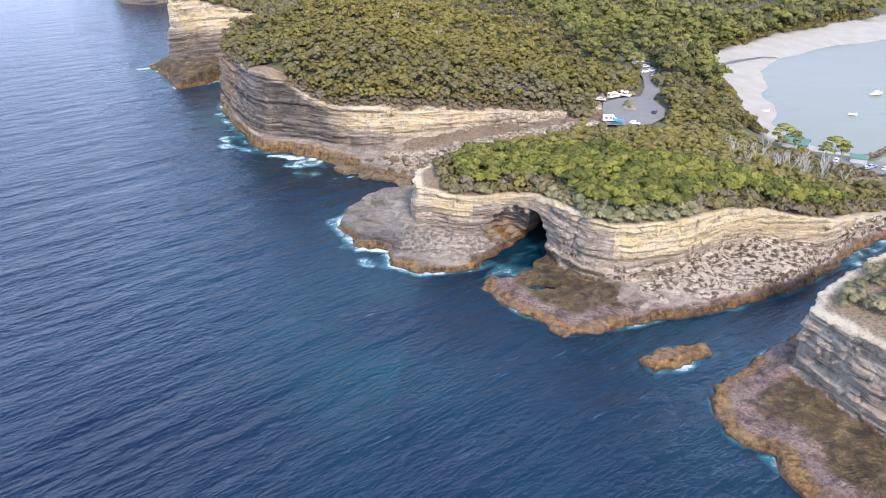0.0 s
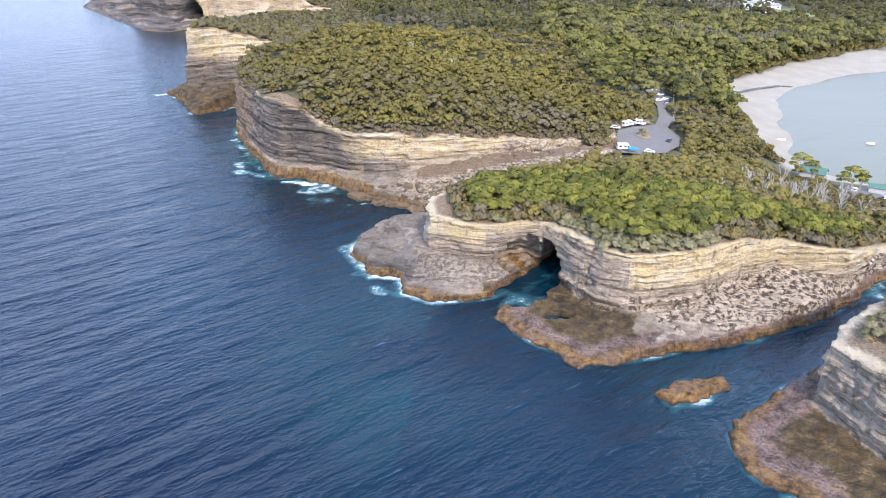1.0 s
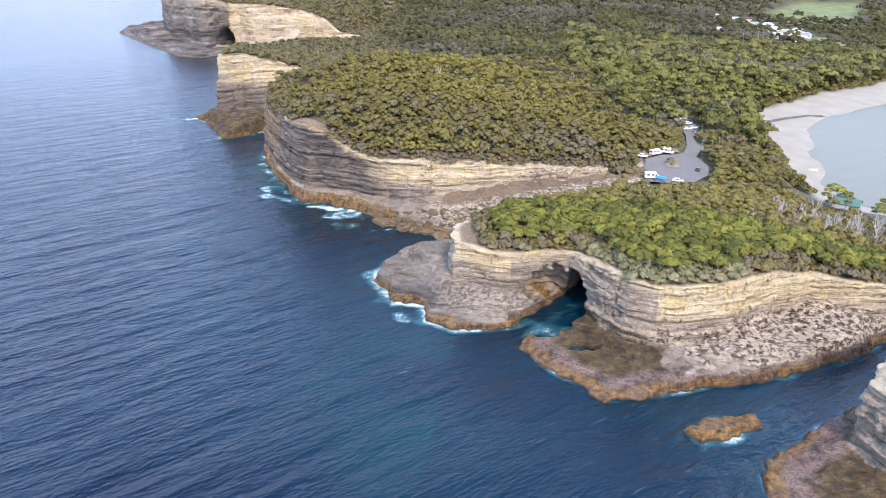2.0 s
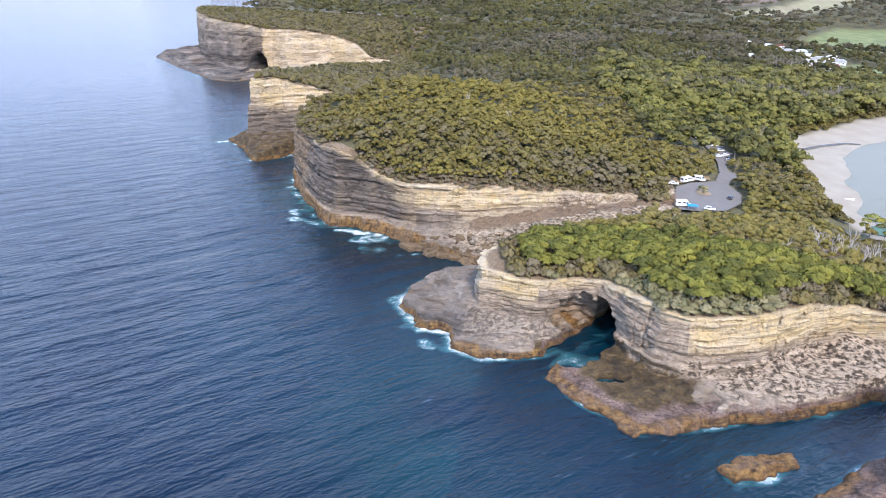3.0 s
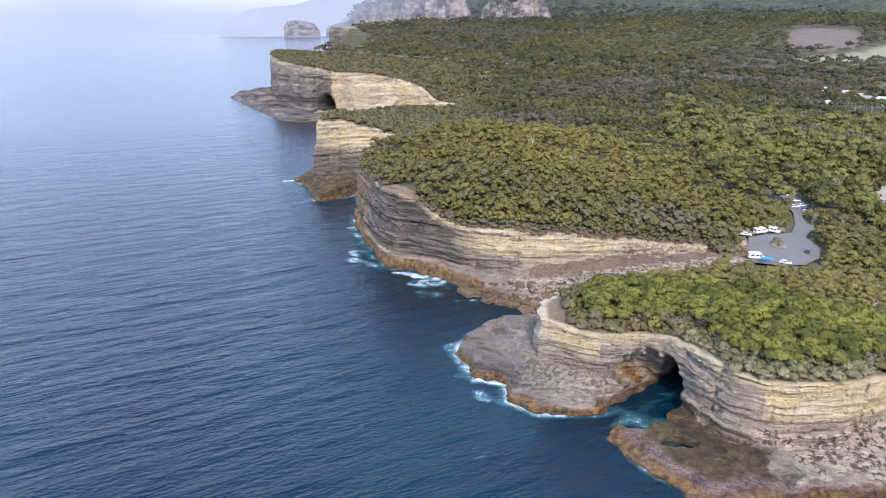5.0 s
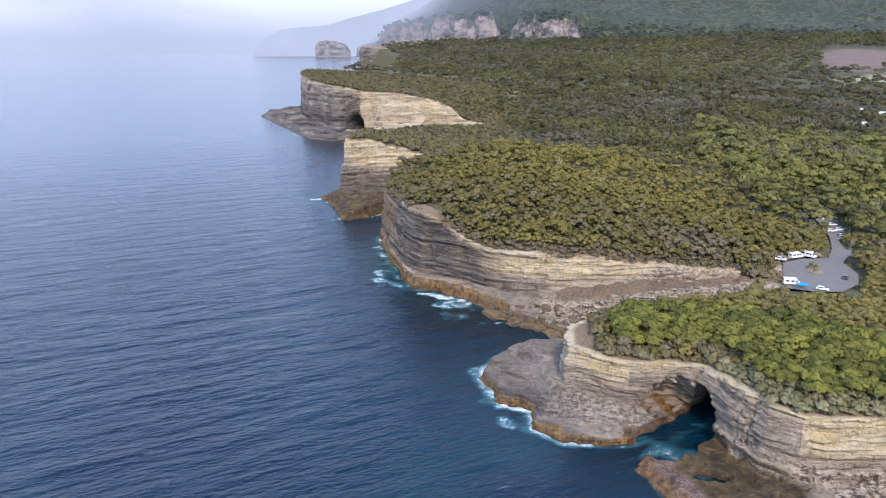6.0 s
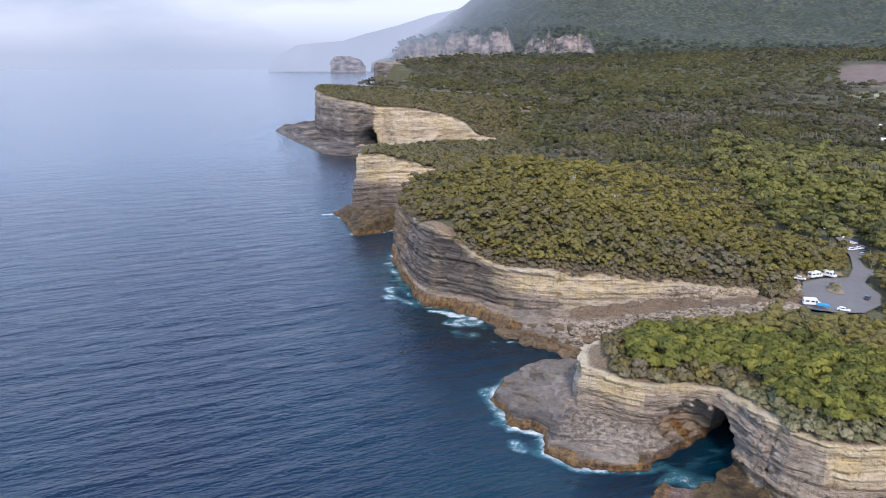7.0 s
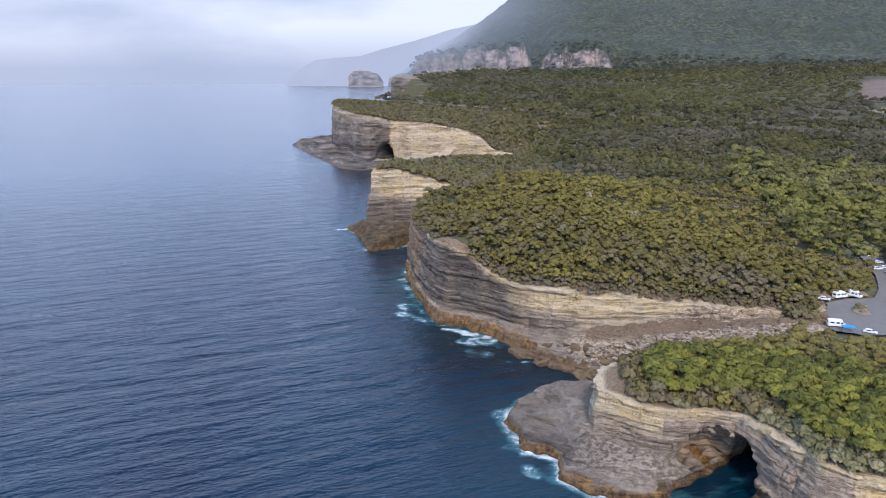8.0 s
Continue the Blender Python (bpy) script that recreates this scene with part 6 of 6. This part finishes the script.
boat("small white boat drawn up at the water's edge", 4.5, False).matrix_basis = pose(135.5, 366, 0.55, 0, 0, 5)


# ---- loose rocks ----
def boulder(label, mesh_seed, group):
    bm = bmesh.new()
    bmesh.ops.create_icosphere(bm, subdivisions=2, radius=1.0)
    for v in bm.verts:
        p = v.co * 1.3 + Vector((mesh_seed * 7.3, 0, 0))
        k = 1 + 0.35 * noise.noise(p) + 0.15 * noise.noise(p * 2.7)
        v.co = Vector((max(-0.8, min(0.8, v.co.x * k)) * 1.25, max(-0.75, min(0.75, v.co.y * k)), max(-0.6, min(0.55, v.co.z * k)) * 0.9))
    me = bpy.data.meshes.new("boulder")
    bm.to_mesh(me)
    bm.free()
    me.materials.append(ROCK)
    n = len(me.vertices)
    for key, value in (("weed", 0.3), ("iron", 0.15), ("bleach", 0.0), ("shelf", 0.65), ("heath", 0.0), ("slate", 0.5), ("foot", 0.0), ("inner", 1.0)):
        give(me, key, np.full(n, value))
    give(me, "bed", [1.5 * v.co.z + mesh_seed for v in me.vertices])
    return tagged(new("boulder", me), label, "boulder", group)


def build_boulders():
    kinds = [boulder("brown weathered boulder at the foot of the gully", k, "cove boulders") for k in range(5)]
    r = random.Random(5)
    k = 0
    for _ in range(330):
        x, y = r.uniform(-64, -16), r.uniform(248, 268)
        s = float(inside_by(MID_SHELF, np.array([x]), np.array([y]))[0])
        if s < -4.5 or s > 8 or (s < -2 and r.random() < 0.6):
            continue
        z = max(0.1, min(6, s * 0.95))
        m = pose(x, y, z, r.uniform(-15, 15), r.uniform(-15, 15), r.uniform(0, 360))
        ob = kinds[k] if k < 5 else copy_thing(kinds[k % 5], m)
        ob.matrix_basis = m
        q = r.choice((0.9, 1.3, 1.8, 2.4, 3.0)) * r.uniform(0.85, 1.15)
        ob.scale = (q, q, q * r.uniform(0.7, 1))
        k += 1
    wall = [boulder("grey breakwater rock at the jetty", k + 9, "breakwater rocks") for k in range(3)]
    for k in range(60):
        t = (k % 30) / 30
        x, y = 146 + 26 * t + r.uniform(-1, 1), 289 + 23 * t + r.uniform(-1.2, 1.2)
        m = pose(x, y, 0.4 + (k // 30) * 0.9, r.uniform(-20, 20), r.uniform(-20, 20), r.uniform(0, 360))
        ob = wall[k] if k < 3 else copy_thing(wall[k % 3], m)
        ob.matrix_basis = m
        ob.scale = (0.9, 0.9, 0.9)


build_boulders()


def build_rubble():
    """Pale broken stone down the middle of the gully, joined."""
    g = np.random.default_rng(12)
    vs, fs, n = [], [], 0
    x, y = g.uniform(-36, 36, 2600), g.uniform(258, 296, 2600)
    line = 262 + 0.52 * (x + 26) + 3.5 * noise_xy(x, y, 12, 81)
    keep = (np.abs(y - line) < 3.4 + 0.03 * (x + 30)) & (inside_by(MID_SHELF, x, y) > 3) & (inside_by(NEAR_CLIFF, x, y) < -1) & (inside_by(MID_CLIFF, x, y) < -2)
    for tx, ty in zip(x[keep], y[keep]):
        r = g.choice((0.35, 0.5, 0.7, 1.0, 1.4)) * g.uniform(0.8, 1.2)
        z = float(shelf_mid_z(np.array([tx]), np.array([ty]))[0])
        v = np.clip(CORE_V * g.uniform(0.7, 1.25, (len(CORE_V), 1)), -0.85, 0.8) * (r * 1.2, r, r * 0.7)
        a = g.uniform(0, 6.28)
        v = v @ np.array([[math.cos(a), math.sin(a), 0], [-math.sin(a), math.cos(a), 0], [0, 0, 1]]) + (tx, ty, z + 0.35)
        vs.append(v)
        fs.append(CORE_F + n)
        n += len(v)
    me = mesh_fast("rubble", np.concatenate(vs), np.concatenate(fs))
    for key, value in (("weed", 0.0), ("iron", 0.25), ("bleach", 0.6), ("shelf", 0.0), ("heath", 0.0), ("slate", 0.0), ("foot", 0.0)):
        give(me, key, np.full(n, value))
    give(me, "bed", 1.5 * np.concatenate(vs)[:, 2])
    tagged(new("rubble", add_material(me, ROCK)), "pale pinkish broken rock rubble down the gully", "rocks", kind="stuff")


build_rubble()
